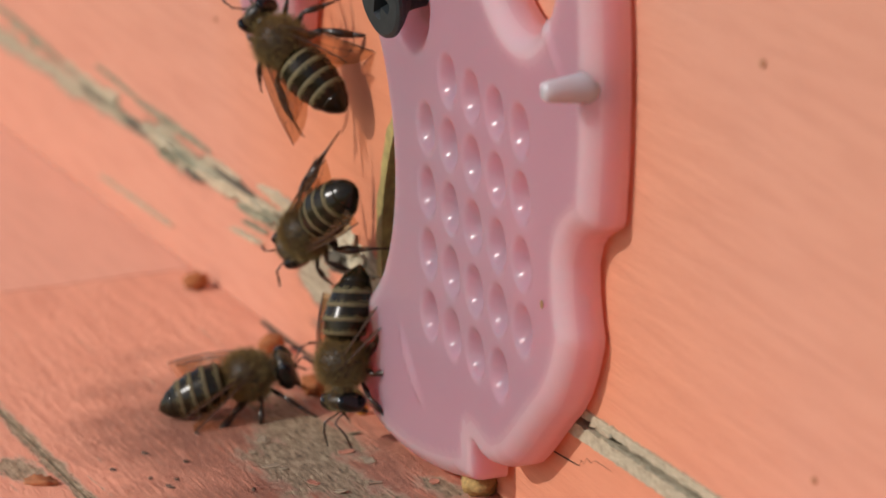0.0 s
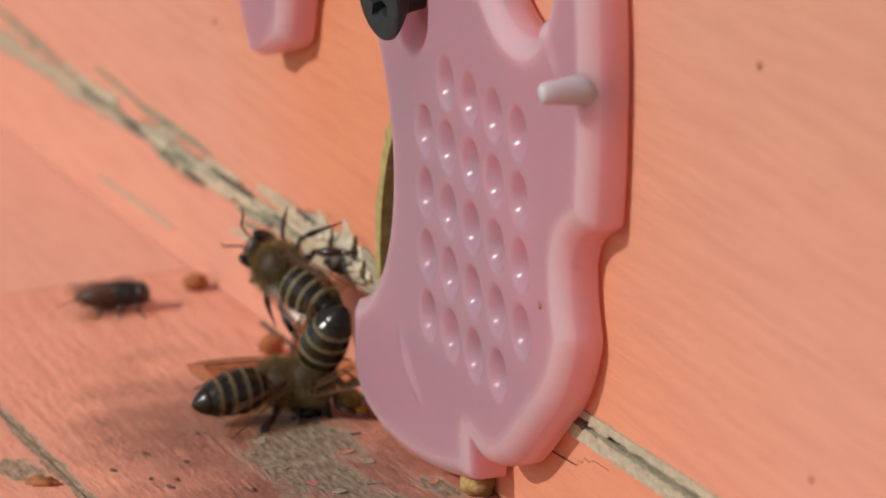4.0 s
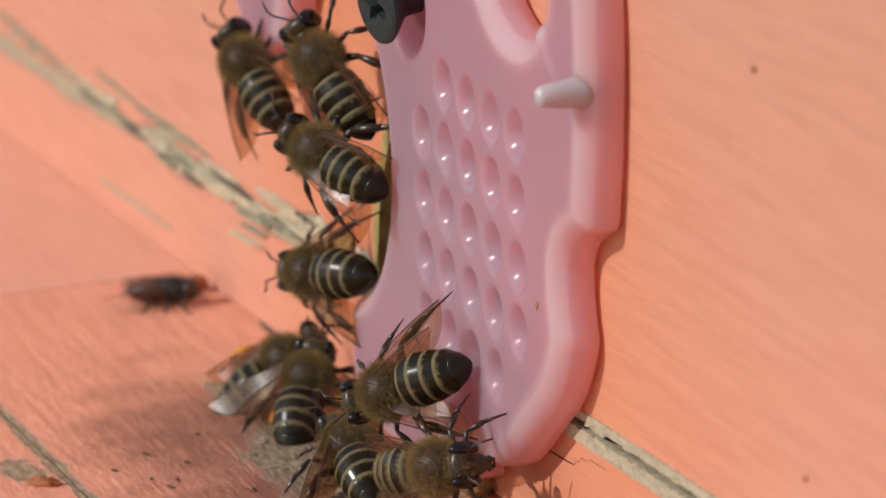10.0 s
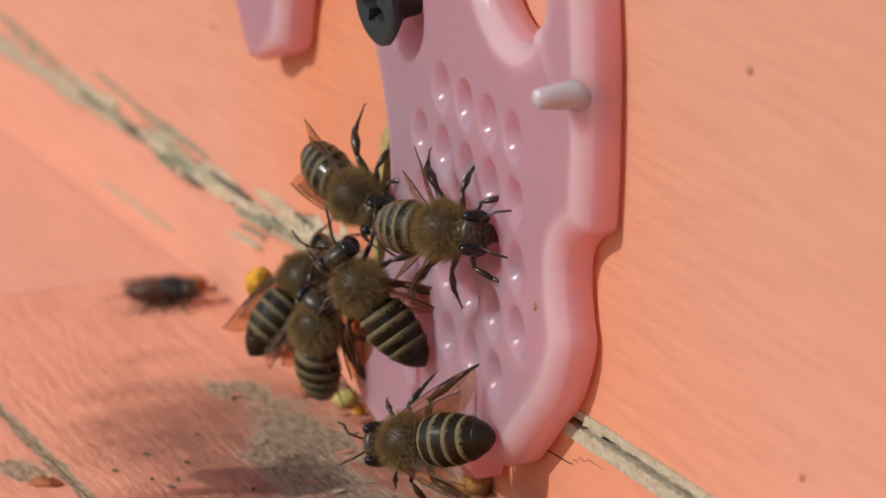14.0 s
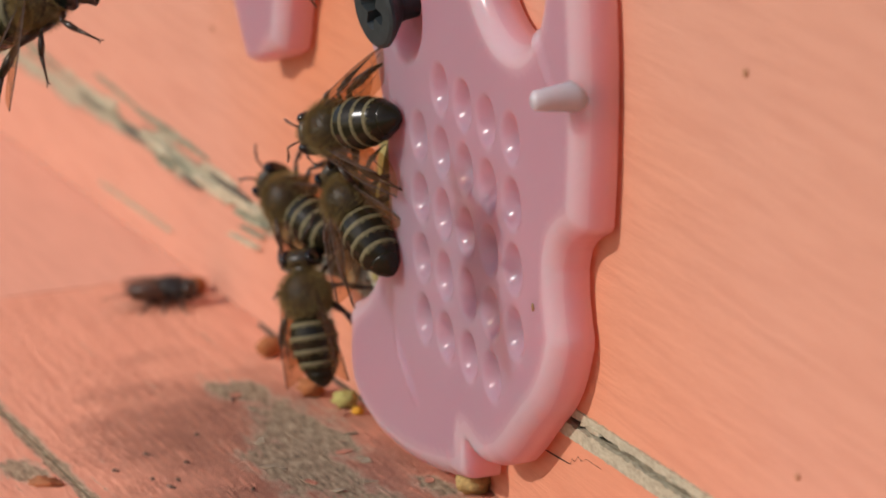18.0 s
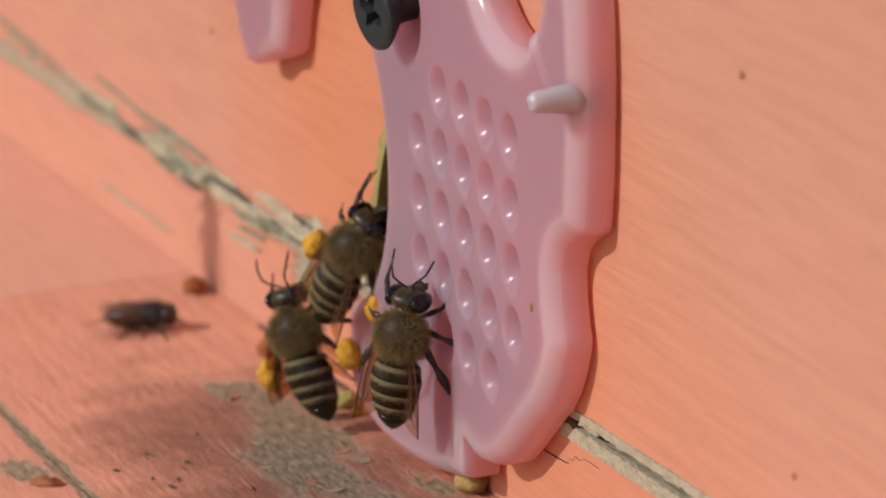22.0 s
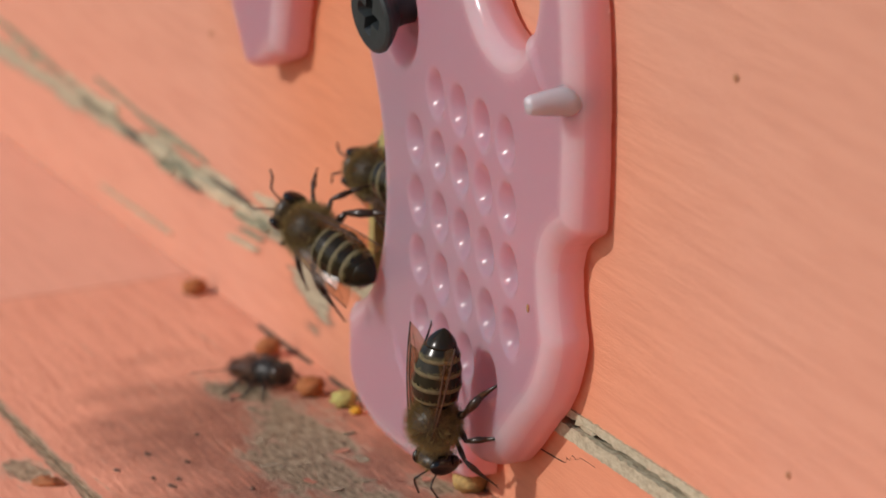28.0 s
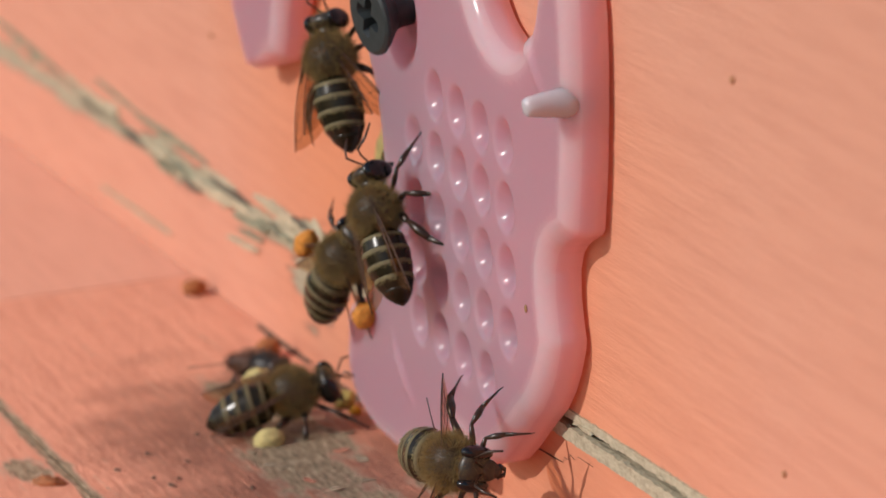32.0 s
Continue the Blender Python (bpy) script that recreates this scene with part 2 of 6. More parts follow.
# ---- hive front: two boards with a seam between, an arched entrance, a landing board ----
def wall_boards():
    gap = 0.0005
    cx, r = -0.0153, 0.0252
    arch = [(cx + r * math.cos(a), SEAM + gap + 0.0004 + r * math.sin(a)) for a in np.linspace(math.pi, 0, 28)]
    outline = [(-0.9, SEAM + gap)] + arch + [(0.7, SEAM + gap), (0.7, 0.5), (-0.9, 0.5)]
    bm = bmesh.new()
    prism(bm, outline, 0.022)
    up = thing("wall_upper_board", bm, [wall_paint, raw_wood], "salmon painted upright board of a beehive front with an arched entrance", "wall", "structure", False)
    for p in up.data.polygons:
        if p.normal.y > -0.5 and abs(p.center.x - cx) < 0.035 and p.center.z < 0.06:
            p.material_index = 1
    bm = bmesh.new()
    prism(bm, [(-0.9, 0.0002), (0.7, 0.0002), (0.7, SEAM - gap), (-0.9, SEAM - gap)], 0.022, 0.0002)
    thing("wall_lower_board", bm, [wall_paint], "narrow salmon painted board under the hive entrance, peeling at its seam", "wall", "structure", False)
    # added backdrop: the hive's inner shade as a near-black board
    bm = bmesh.new()
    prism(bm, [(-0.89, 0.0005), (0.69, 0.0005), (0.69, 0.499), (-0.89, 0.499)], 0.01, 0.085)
    thing("wall_inner", bm, shade_wood, "inner hive board coloured near-black for the shade behind the entrance", "wall", "structure", False)


def landing_board():
    for x0, x1, y0, y1, mat, label in ((-0.1110, 0.7, -0.03485, 0.022, board_paint, "worn salmon painted landing board with bare grey wood near the entrance"),
                                       (-0.9, 0.7, -0.056, -0.03515, board_paint, "outer salmon painted landing board, cracked along its edge"),
                                       (-0.9, -0.1113, -0.03485, 0.022, side_paint, "faded pale salmon board beside the landing board")):
        bm = bmesh.new()
        a = [bm.verts.new(c) for c in ((x0, y0, 0), (x1, y0, 0), (x1, y1, 0), (x0, y1, 0))]
        b = [bm.verts.new((q.co.x, q.co.y, -0.018)) for q in a]
        bm.faces.new(a)
        bm.faces.new(b[::-1])
        for i in range(4):
            j = (i + 1) % 4
            bm.faces.new((a[j], a[i], b[i], b[j]))
        thing("floor_landing_board", bm, mat, label, "landing board", "structure", False)
    bm = bmesh.new()
    prism(bm, [(-40, -1.0), (40, -1.0), (40, -0.95), (-40, -0.95)], 80, -40)
    thing("ground", bm, plain("grass_ground", (0.07, 0.09, 0.035), 0.9, vary=0.5, scale=3.0), "green grassy ground under the hive stand", "ground", "structure", False)


def box(name, a, b, mat, label, category):
    bm = bmesh.new()
    prism(bm, [(a[0], a[2]), (b[0], a[2]), (b[0], b[2]), (a[0], b[2])], b[1] - a[1], a[1])
    return thing(name, bm, mat, label, category, "structure", False)


def hive_body():
    """Plain boards that close the hive behind its front, and the posts of its stand."""
    for x in (-0.922, 0.7002):
        box("wall_side", (x, 0.0, 0.0), (x + 0.0218, 0.52, 0.5), raw_wood, "plain side board of the hive", "wall")
    box("wall_back", (-0.9, 0.498, 0.0), (0.7, 0.52, 0.5), raw_wood, "plain back board of the hive", "wall")
    box("floor_inner", (-0.9, 0.0225, -0.018), (0.7, 0.52, -0.0005), shade_wood, "inner floor board of the hive, coloured near-black for shade", "floor")
    box("ceiling", (-0.922, 0.0, 0.5005), (0.722, 0.52, 0.52), raw_wood, "plain roof board of the hive", "ceiling")
    for x in (-0.88, 0.64):
        for y in (0.03, 0.46):
            box("stand_post", (x, y, -0.951), (x + 0.04, y + 0.04, -0.0185), raw_wood, "square wooden post of the hive stand", "post")


def seam_strips():
    """Two strips of bare wood along the seam beside the disc, with frayed edges; a dark split lies between them."""
    rng = random.Random(8)

    def frayed(base, size, seed, long):
        return [(float(x), base + size * (noise.noise(Vector((x * 900, seed, 0))) + 0.7 * noise.noise(Vector((x * 3200, seed, 5))))) for x in long]

    xs = np.arange(0.002, 0.15, 0.00045)
    for low, high, seed in ((0.0004, 0.00125, 1.0), (-0.0019, -0.0005, 7.0)):
        top, bottom = frayed(SEAM + high, 0.00014 if high > 0 else 0.00024, seed, xs), frayed(SEAM + low, 0.00024 if low > 0 else 0.00012, seed + 3, xs)
        bm = bmesh.new()
        prism(bm, top + bottom[::-1], 0.0006, -0.00022)
        thing("trim_bare_strip", bm, strip_wood, "frayed strip of bare weathered beige wood along the seam", "trim", "structure", False)
    # shreds that bridge the split
    for k in range(12):
        x = rng.uniform(0.014, 0.14)
        long, high = rng.uniform(0.0006, 0.0022), rng.uniform(0.00012, 0.0003)
        bm = bmesh.new()
        prism(bm, [(-long, -high), (-long * 0.2, -high * rng.uniform(0.3, 1.5)), (long, -high * 0.3), (long * 0.7, high), (-long * 0.4, high * rng.uniform(0.5, 1.4))], 0.0004, -0.0002)
        p = thing("splinter", bm, strip_wood, "short shred of pale wood in the split seam", "splinter", group="shreds in the split seam", smooth=False)
        p.matrix_world = pose(x, rng.uniform(-0.0001, 0.0002), SEAM + rng.gauss(0.0003, 0.0001), rng.uniform(-15, 15), rng.uniform(-8, 8), rng.uniform(-6, 6))


def seam_filler():
    """Old wood and dirt that fill the seam beyond the entrance."""
    xs = np.arange(-0.30, -0.0415, 0.0008)
    top = [(float(x), SEAM + 0.0006 + 0.00035 * noise.noise(Vector((x * 500, 1.0, 0)))) for x in xs]
    low = [(float(x), SEAM - 0.0006 + 0.0004 * noise.noise(Vector((x * 420, 8.0, 0)))) for x in xs]
    bm = bmesh.new()
    prism(bm, top + low[::-1], 0.001, 0.00025)
    thing("trim_seam_filler", bm, strip_wood, "weathered beige wood filling the open seam", "trim", "structure", False)


def arch_rim():
    """Bare wood, greened by wax, where the paint has worn off the entrance's edge."""
    cx, r = -0.0153, 0.0252
    angles = np.linspace(math.pi * 0.995, math.pi * 0.52, 60)
    wide = [0.0013 + 0.0007 * noise.noise(Vector((a * 9, 2.0, 0))) for a in angles]
    outer = [(cx + (r + w) * math.cos(a), SEAM + 0.0008 + (r + w) * math.sin(a)) for a, w in zip(angles, wide)]
    inner = [(cx + (r - 0.0002) * math.cos(a), SEAM + 0.0008 + (r - 0.0002) * math.sin(a)) for a in angles]
    bm = bmesh.new()
    prism(bm, outer + inner[::-1], 0.0012, -0.00018)
    thing("trim_entrance_edge", bm, plain("waxed_bare_wood", (0.36, 0.29, 0.10), 0.6, vary=0.35, scale=700.0, bump=0.0002), "worn greenish bare wood along the arched entrance edge", "trim", "structure", False)


wall_boards()
landing_board()
hive_body()
seam_strips()
seam_filler()
arch_rim()

# ---- the entrance disc ----
DISC_AT = Matrix.Translation((-0.00239, -0.0042, 0.02744)) @ Matrix.Rotation(radians(4.19), 4, "Y") @ Matrix.Scale(1.0167, 4)
HUB = Vector((-15.0, 18.5))          # screw, in millimetres from the middle of the dimples
HOLE = (Vector((-40.0, 1.0)), 18.0)  # the open cut
DIMPLE = 2.15                       # a dimple's radius
LEAN = 0.35                         # how far a dimple's deepest point lies off its middle
EYE_HOLE = (Vector((11.6, 30.3)), 8.8)


def smoothstep(a, b, v):
    k = min(1, max(0, (v - a) / (b - a)))
    return k * k * (3 - 2 * k)


# the rim's radius about the screw, by angle in degrees: a sharp notch at 289, a chip at 310, a grip scallop at 338
RIM_BY_ANGLE = ((-2, 43.8), (4.5, 44.2), (13, 45.0), (26, 45.4), (40, 44.5), (60, 43.6), (120, 45), (165, 53), (185, 56.6), (192.3, 57.0), (198.8, 54.4), (200, 54), (242, 42), (243.5, 45.3), (246, 47.7), (250, 48.5), (255.6, 48.1), (262, 47.1), (270, 46.0), (277, 45.3), (283, 44.9),
                (287.4, 44.7), (288.2, 44.3), (288.8, 43.0), (289.3, 41.6), (290.0, 41.1), (290.9, 41.3), (292.5, 42.2), (294.6, 43.3), (297, 44.0), (301, 44.3), (305, 44.1), (310, 43.9), (314, 44.0), (318, 44.4), (322, 44.5), (325.6, 44.3),
                (329.2, 43.9), (330.4, 43.5), (331.7, 42.4), (334.3, 40.9), (337.4, 39.9), (340.3, 40.0), (342.0, 40.6), (343.7, 41.6), (345.9, 43.4), (346.9, 43.8), (350, 43.7), (358, 43.8))


def rim_radius(a):
    at, radius = zip(*RIM_BY_ANGLE)
    return float(np.interp(a, at, radius))


def disc_loops():
    ring = [HUB + rim_radius(a) * Vector((math.cos(radians(a)), math.sin(radians(a)))) for a in np.arange(242, 560.0, 0.4) % 360]
    a1 = math.atan2(*(ring[0] - HOLE[0]).yx)
    inner = []
    for a in np.linspace(radians(172), a1, 120):
        r = np.interp(math.degrees(a), (60, 100, 130, 143, 158, 167, 172), (18, 17, 16.0, 15.3, 14.6, 15.0, 16.9)) + 1.2 * smoothstep(radians(60), radians(105), -a)
        inner.append(HOLE[0] + float(r) * Vector((math.cos(a), math.sin(a))))
    outer = ring + inner[:-1]
    eye = [EYE_HOLE[0] + EYE_HOLE[1] * Vector((math.cos(a), math.sin(a))) for a in np.linspace(0, math.tau, 120, endpoint=False)]
    return outer, eye


def dimple_centres():
    """Five columns of four or five dimples, 6 mm apart."""
    for i in range(5):
        for j in range(5):
            if not ((i == 0 and j == 4) or (i == 4 and j == 0)):
                yield (i - 2) * 6.0 + 0.9, (j - 2) * 6.0 + 0.9


def entrance_disc():
    from mathutils.geometry import delaunay_2d_cdt
    outer, eye = disc_loops()
    edge = np.array([(q.x, q.y) for q in outer + eye])
    step = 0.55
    gx, gy = np.meshgrid(np.arange(-68, 33, step), np.arange(-30, 66, step))
    gx[1::2] += step / 2
    grid = np.stack([gx.ravel(), gy.ravel()], 1)
    poly = np.array([(q.x, q.y) for q in outer])

    def inside(p):
        x, y = p[:, 0], p[:, 1]
        hit = np.zeros(len(p), bool)
        for (ax, ay), (bx, by) in zip(poly, np.roll(poly, -1, 0)):
            cross = ((ay > y) != (by > y)) & (x < (bx - ax) * (y - ay) / (by - ay + 1e-12) + ax)
            hit ^= cross
        return hit & (((p - np.array(EYE_HOLE[0])) ** 2).sum(1) > EYE_HOLE[1] ** 2)

    def far(p):
        return np.concatenate([np.sqrt(((c[:, None] - edge[None]) ** 2).sum(2).min(1)) for c in np.array_split(p, 40)])

    grid = grid[(grid[:, 1] < 34) & (grid[:, 0] > -36) | (np.arange(len(grid)) % 7 == 0)]
    grid = grid[inside(grid)]
    grid = grid[far(grid) > 2.5]
    mx, my = np.meshgrid(np.arange(-14.5, 16.6, 0.27), np.arange(-14.5, 16.6, 0.27))
    mx[1::2] += 0.135
    near = np.stack([mx.ravel(), my.ravel()], 1)
    near = near[(np.abs(near - 0.9) < 15.6).all(1)]
    grid = grid[(np.abs(grid - 0.9) > 15.7).any(1)]
    near = near[inside(near)]
    near = near[far(near) > 1.9]
    bands = []
    for loop, sign in ((outer, 1), (eye, -1)):
        q = np.array([(w.x, w.y) for w in loop])
        t = np.roll(q, -1, 0) - np.roll(q, 1, 0)
        t /= np.linalg.norm(t, axis=1)[:, None] + 1e-9
        for off in (0.1, 0.25, 0.45, 0.7, 1.0, 1.35, 1.75, 2.2):
            p = q + sign * off * np.stack([-t[:, 1], t[:, 0]], 1)
            p = p[inside(p)]
            bands.append(p[far(p) > off * 0.93])
    grid = np.concatenate([grid, near] + bands)
    n0, n1 = len(outer), len(eye)
    coords = [Vector((float(a), float(b))) for a, b in edge] + [Vector((float(a), float(b))) for a, b in grid]
    edges = [(i, (i + 1) % n0) for i in range(n0)] + [(n0 + i, n0 + (i + 1) % n1) for i in range(n1)]
    verts, _, faces, *_ = delaunay_2d_cdt(coords, edges, [], 0, 1e-5)
    P = np.array([(q.x, q.y) for q in verts])
    d = far(P)
    y = np.zeros(len(P))
    notch = np.array(HUB) + 41.1 * np.array((math.cos(radians(290)), math.sin(radians(290))))
    R = np.interp(np.sqrt(((P - notch) ** 2).sum(1)), (2.5, 6.5), (0.8, 2.4))
    k = np.clip(R - d, 0, None)
    y += R - np.sqrt(np.maximum(R * R - k * k, 0))
    for cx, cy in dimple_centres():
        u, v = P[:, 0] - cx, P[:, 1] - cy
        u = u + LEAN * np.clip(1 - (u * u + v * v) / (DIMPLE + 0.6) ** 2, 0, 1)      # deepest a little towards the hub
        u, v = np.where(u < 0, u * 0.88, u), v * 0.92
        q = np.sqrt(u * u + v * v)
        y += np.where(q < DIMPLE - 0.3, 0.388 + 1.0 * (1 - (q / (DIMPLE - 0.3)) ** 2), 0.793 * np.clip(DIMPLE + 0.4 - q, 0, 0.7) ** 2)
    for (cx, cy), r0, a0, a1 in (((2, 2), 27.5, 38, 58), ((2, 2), 27.5, 217, 236)):
        q = np.sqrt((P[:, 0] - cx) ** 2 + (P[:, 1] - cy) ** 2)
        a = np.degrees(np.arctan2(P[:, 1] - cy, P[:, 0] - cx)) % 360
        w = np.clip((a - a0) / 6, 0, 1) * np.clip((a1 - a) / 6, 0, 1)
        y -= 0.5 * w * np.exp(-((q - r0) / 0.45) ** 2)
    q = np.sqrt(((P - np.array(HUB)) ** 2).sum(1))
    y += 1.6 * (1 - np.clip((q - 3.0) / 2.6, 0, 1)) ** 1.3
    bm = bmesh.new()
    vs = [bm.verts.new((a * 0.001, b * 0.001, c * 0.001)) for (a, c), b in zip(P, y)]
    mid = np.array([P[list(f)].mean(0) for f in faces])
    keep = inside(mid)
    for f, ok in zip(faces, keep):
        if ok:
            try:
                # copy chosen by distance from the edge: rim glow put into the colour
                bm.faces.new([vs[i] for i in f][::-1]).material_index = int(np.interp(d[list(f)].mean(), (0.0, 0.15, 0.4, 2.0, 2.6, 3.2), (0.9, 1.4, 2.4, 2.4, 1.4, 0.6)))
            except ValueError:
                pass
    for q in [q for q in bm.verts if not q.link_faces]:
        bm.verts.remove(q)
    rim = [e for e in bm.edges if len(e.link_faces) == 1]
    got = bmesh.ops.extrude_edge_only(bm, edges=rim)
    lower = [g for g in got["geom"] if isinstance(g, bmesh.types.BMVert)]
    for q in lower:
        q.co.y = 0.0037
    back = [e for e in bm.edges if len(e.link_faces) == 1]
    bmesh.ops.triangle_fill(bm, edges=back, use_beauty=True)
    bmesh.ops.recalc_face_normals(bm, faces=bm.faces)
    body = thing("entrance_disc", bm, [plastic, edge_glow_plastic, bead_glow_plastic], "translucent pink plastic hive entrance disc with rows of dimples", "hive disc")
    body.matrix_world = DISC_AT
    bm = bmesh.new()
    prof = [(1.5, 1.5), (0, 1.4), (-0.5, 1.25), (-1.9, 1.1), (-3.3, 0.88), (-3.6, 0.7), (-3.7, 0.35)]
    tube(bm, [(0, a * 0.001, 0) for a, _ in prof], [r * 0.001 for _, r in prof], 18)
    peg = part("peg", bm, pale_plastic, body, "pale translucent plastic peg")
    peg.location = (0.0272, 0.0002, 0.0204)
    return body


def hub_screw():
    bm = bmesh.new()
    sides = 40
    prof = [(0.0, 0.0), (0.0, 3.4), (0.18, 3.75), (0.5, 3.8), (1.1, 3.3), (2.4, 1.9), (3.2, 1.75), (9.0, 1.7)]
    rings = []
    for yy, rr in prof[1:]:
        rings.append([bm.verts.new((rr * 1e-3 * math.cos(k * math.tau / sides), yy * 1e-3, rr * 1e-3 * math.sin(k * math.tau / sides))) for k in range(sides)])
    inner = []
    for k in range(sides):
        a = k * math.tau / sides
        c, s = abs(math.cos(a)), abs(math.sin(a))
        r = 2.1 if max(c, s) > 0.955 else 0.62 / max(min(c, s), 0.29)
        r = min(r, 2.1)
        inner.append((r * math.cos(a), r * math.sin(a)))
    top = [bm.verts.new((x * 1e-3, 0, z * 1e-3)) for x, z in inner]
    low = [bm.verts.new((x * 0.7e-3, 1.3e-3, z * 0.7e-3)) for x, z in inner]
    for a, b in zip([low, top] + rings, [top] + rings):
        for k in range(sides):
            bm.faces.new((a[k], a[(k + 1) % sides], b[(k + 1) % sides], b[k]))
    bm.faces.new(low[::-1])
    bm.faces.new(rings[-1])
    bmesh.ops.recalc_face_normals(bm, faces=bm.faces)
    s = thing("screw", bm, black_steel, "black cross-head screw driven through the pink disc", "screw", smooth=False)
    s.matrix_world = DISC_AT @ Matrix.Translation((HUB.x * 1e-3, -0.0030, HUB.y * 1e-3)) @ pose(0, 0, 0, 5, 0, 9) @ Matrix.Rotation(radians(20), 4, "Y")


entrance_disc()
hub_screw()

# ---- pellets, specks and splinters ----
pollen_yellow = plain("yellow_pollen", (0.62, 0.30, 0.02), 0.85, vary=0.3, scale=2500.0, bump=0.00012)
pollen_orange = plain("orange_pollen", (0.58, 0.22, 0.03), 0.85, vary=0.3, scale=2500.0, bump=0.00012)
pollen_pale = plain("pale_pollen", (0.52, 0.42, 0.17), 0.85, vary=0.25, scale=2500.0, bump=0.00012)
pollen_brown = plain("brown_pollen", (0.36, 0.12, 0.035), 0.85, vary=0.35, scale=2500.0, bump=0.00012)
pollen_green = plain("green_pollen", (0.42, 0.36, 0.11), 0.85, vary=0.3, scale=2500.0, bump=0.00012)

pollen_tan = plain("tan_pollen", (0.40, 0.26, 0.09), 0.85, vary=0.35, scale=2500.0, bump=0.00012)


def pollen_pellets():
    for x, y, size, mat, word in ((-0.1013, -0.0021, 0.0013, pollen_brown, "rusty brown"), (-0.070, -0.0031, 0.0014, pollen_brown, "rusty brown"), (-0.0522, -0.0041, 0.0014, pollen_brown, "reddish brown"),
                                  (-0.0462, -0.0024, 0.0012, pollen_green, "dull green"), (-0.0428, -0.0022, 0.0006, pollen_yellow, "crumbled yellow"), (-0.0112, -0.0012, 0.0017, pollen_tan, "dull tan")):
        bm = bmesh.new()
        blob(bm, (0, 0, size * 0.72), (size * 1.15, size, size * 0.75), 18, 12, 0.35)
        p = thing("pollen_pellet", bm, mat, word + " pollen pellet lying on the landing board", "pollen pellet", group="pellets on the landing board")
        p.location = (x, y, 0)
        p.rotation_euler = (0, 0, x * 50)


def shard(name, x0, z0, x1, z1, high, mat, seed, tilt, label, group):
    """A long frayed flake of wood on the wall from (x0, z0) to (x1, z1), in millimetres, tilted off it along its length."""
    long = math.hypot(x1 - x0, z1 - z0) / 1000
    us = np.linspace(-0.5, 0.5, 26)
    edge = [[], []]
    for u in us:
        w = max(0.06, (1 - (2 * abs(u)) ** 2.4)) * high / 2700
        for side, sign in ((0, 1), (1, -1)):
            ragged = 1 + 0.55 * noise.noise(Vector((u * 9 + seed, sign * 3.0, seed))) + 0.4 * noise.noise(Vector((u * 31, sign * 7.0, seed * 2)))
            edge[side].append((float(u) * long, sign * w * max(0.1, ragged)))
    bm = bmesh.new()
    prism(bm, edge[0] + edge[1][::-1], 0.0006, -0.00035)
    p = thing(name, bm, mat, label, "splinter", group=group, smooth=False)
    p.matrix_world = pose((x0 + x1) / 2000, -0.0001, (z0 + z1) / 2000, tilt, 0, 0) @ Matrix.Rotation(-math.atan2(z1 - z0, x1 - x0), 4, "Y")
    return p


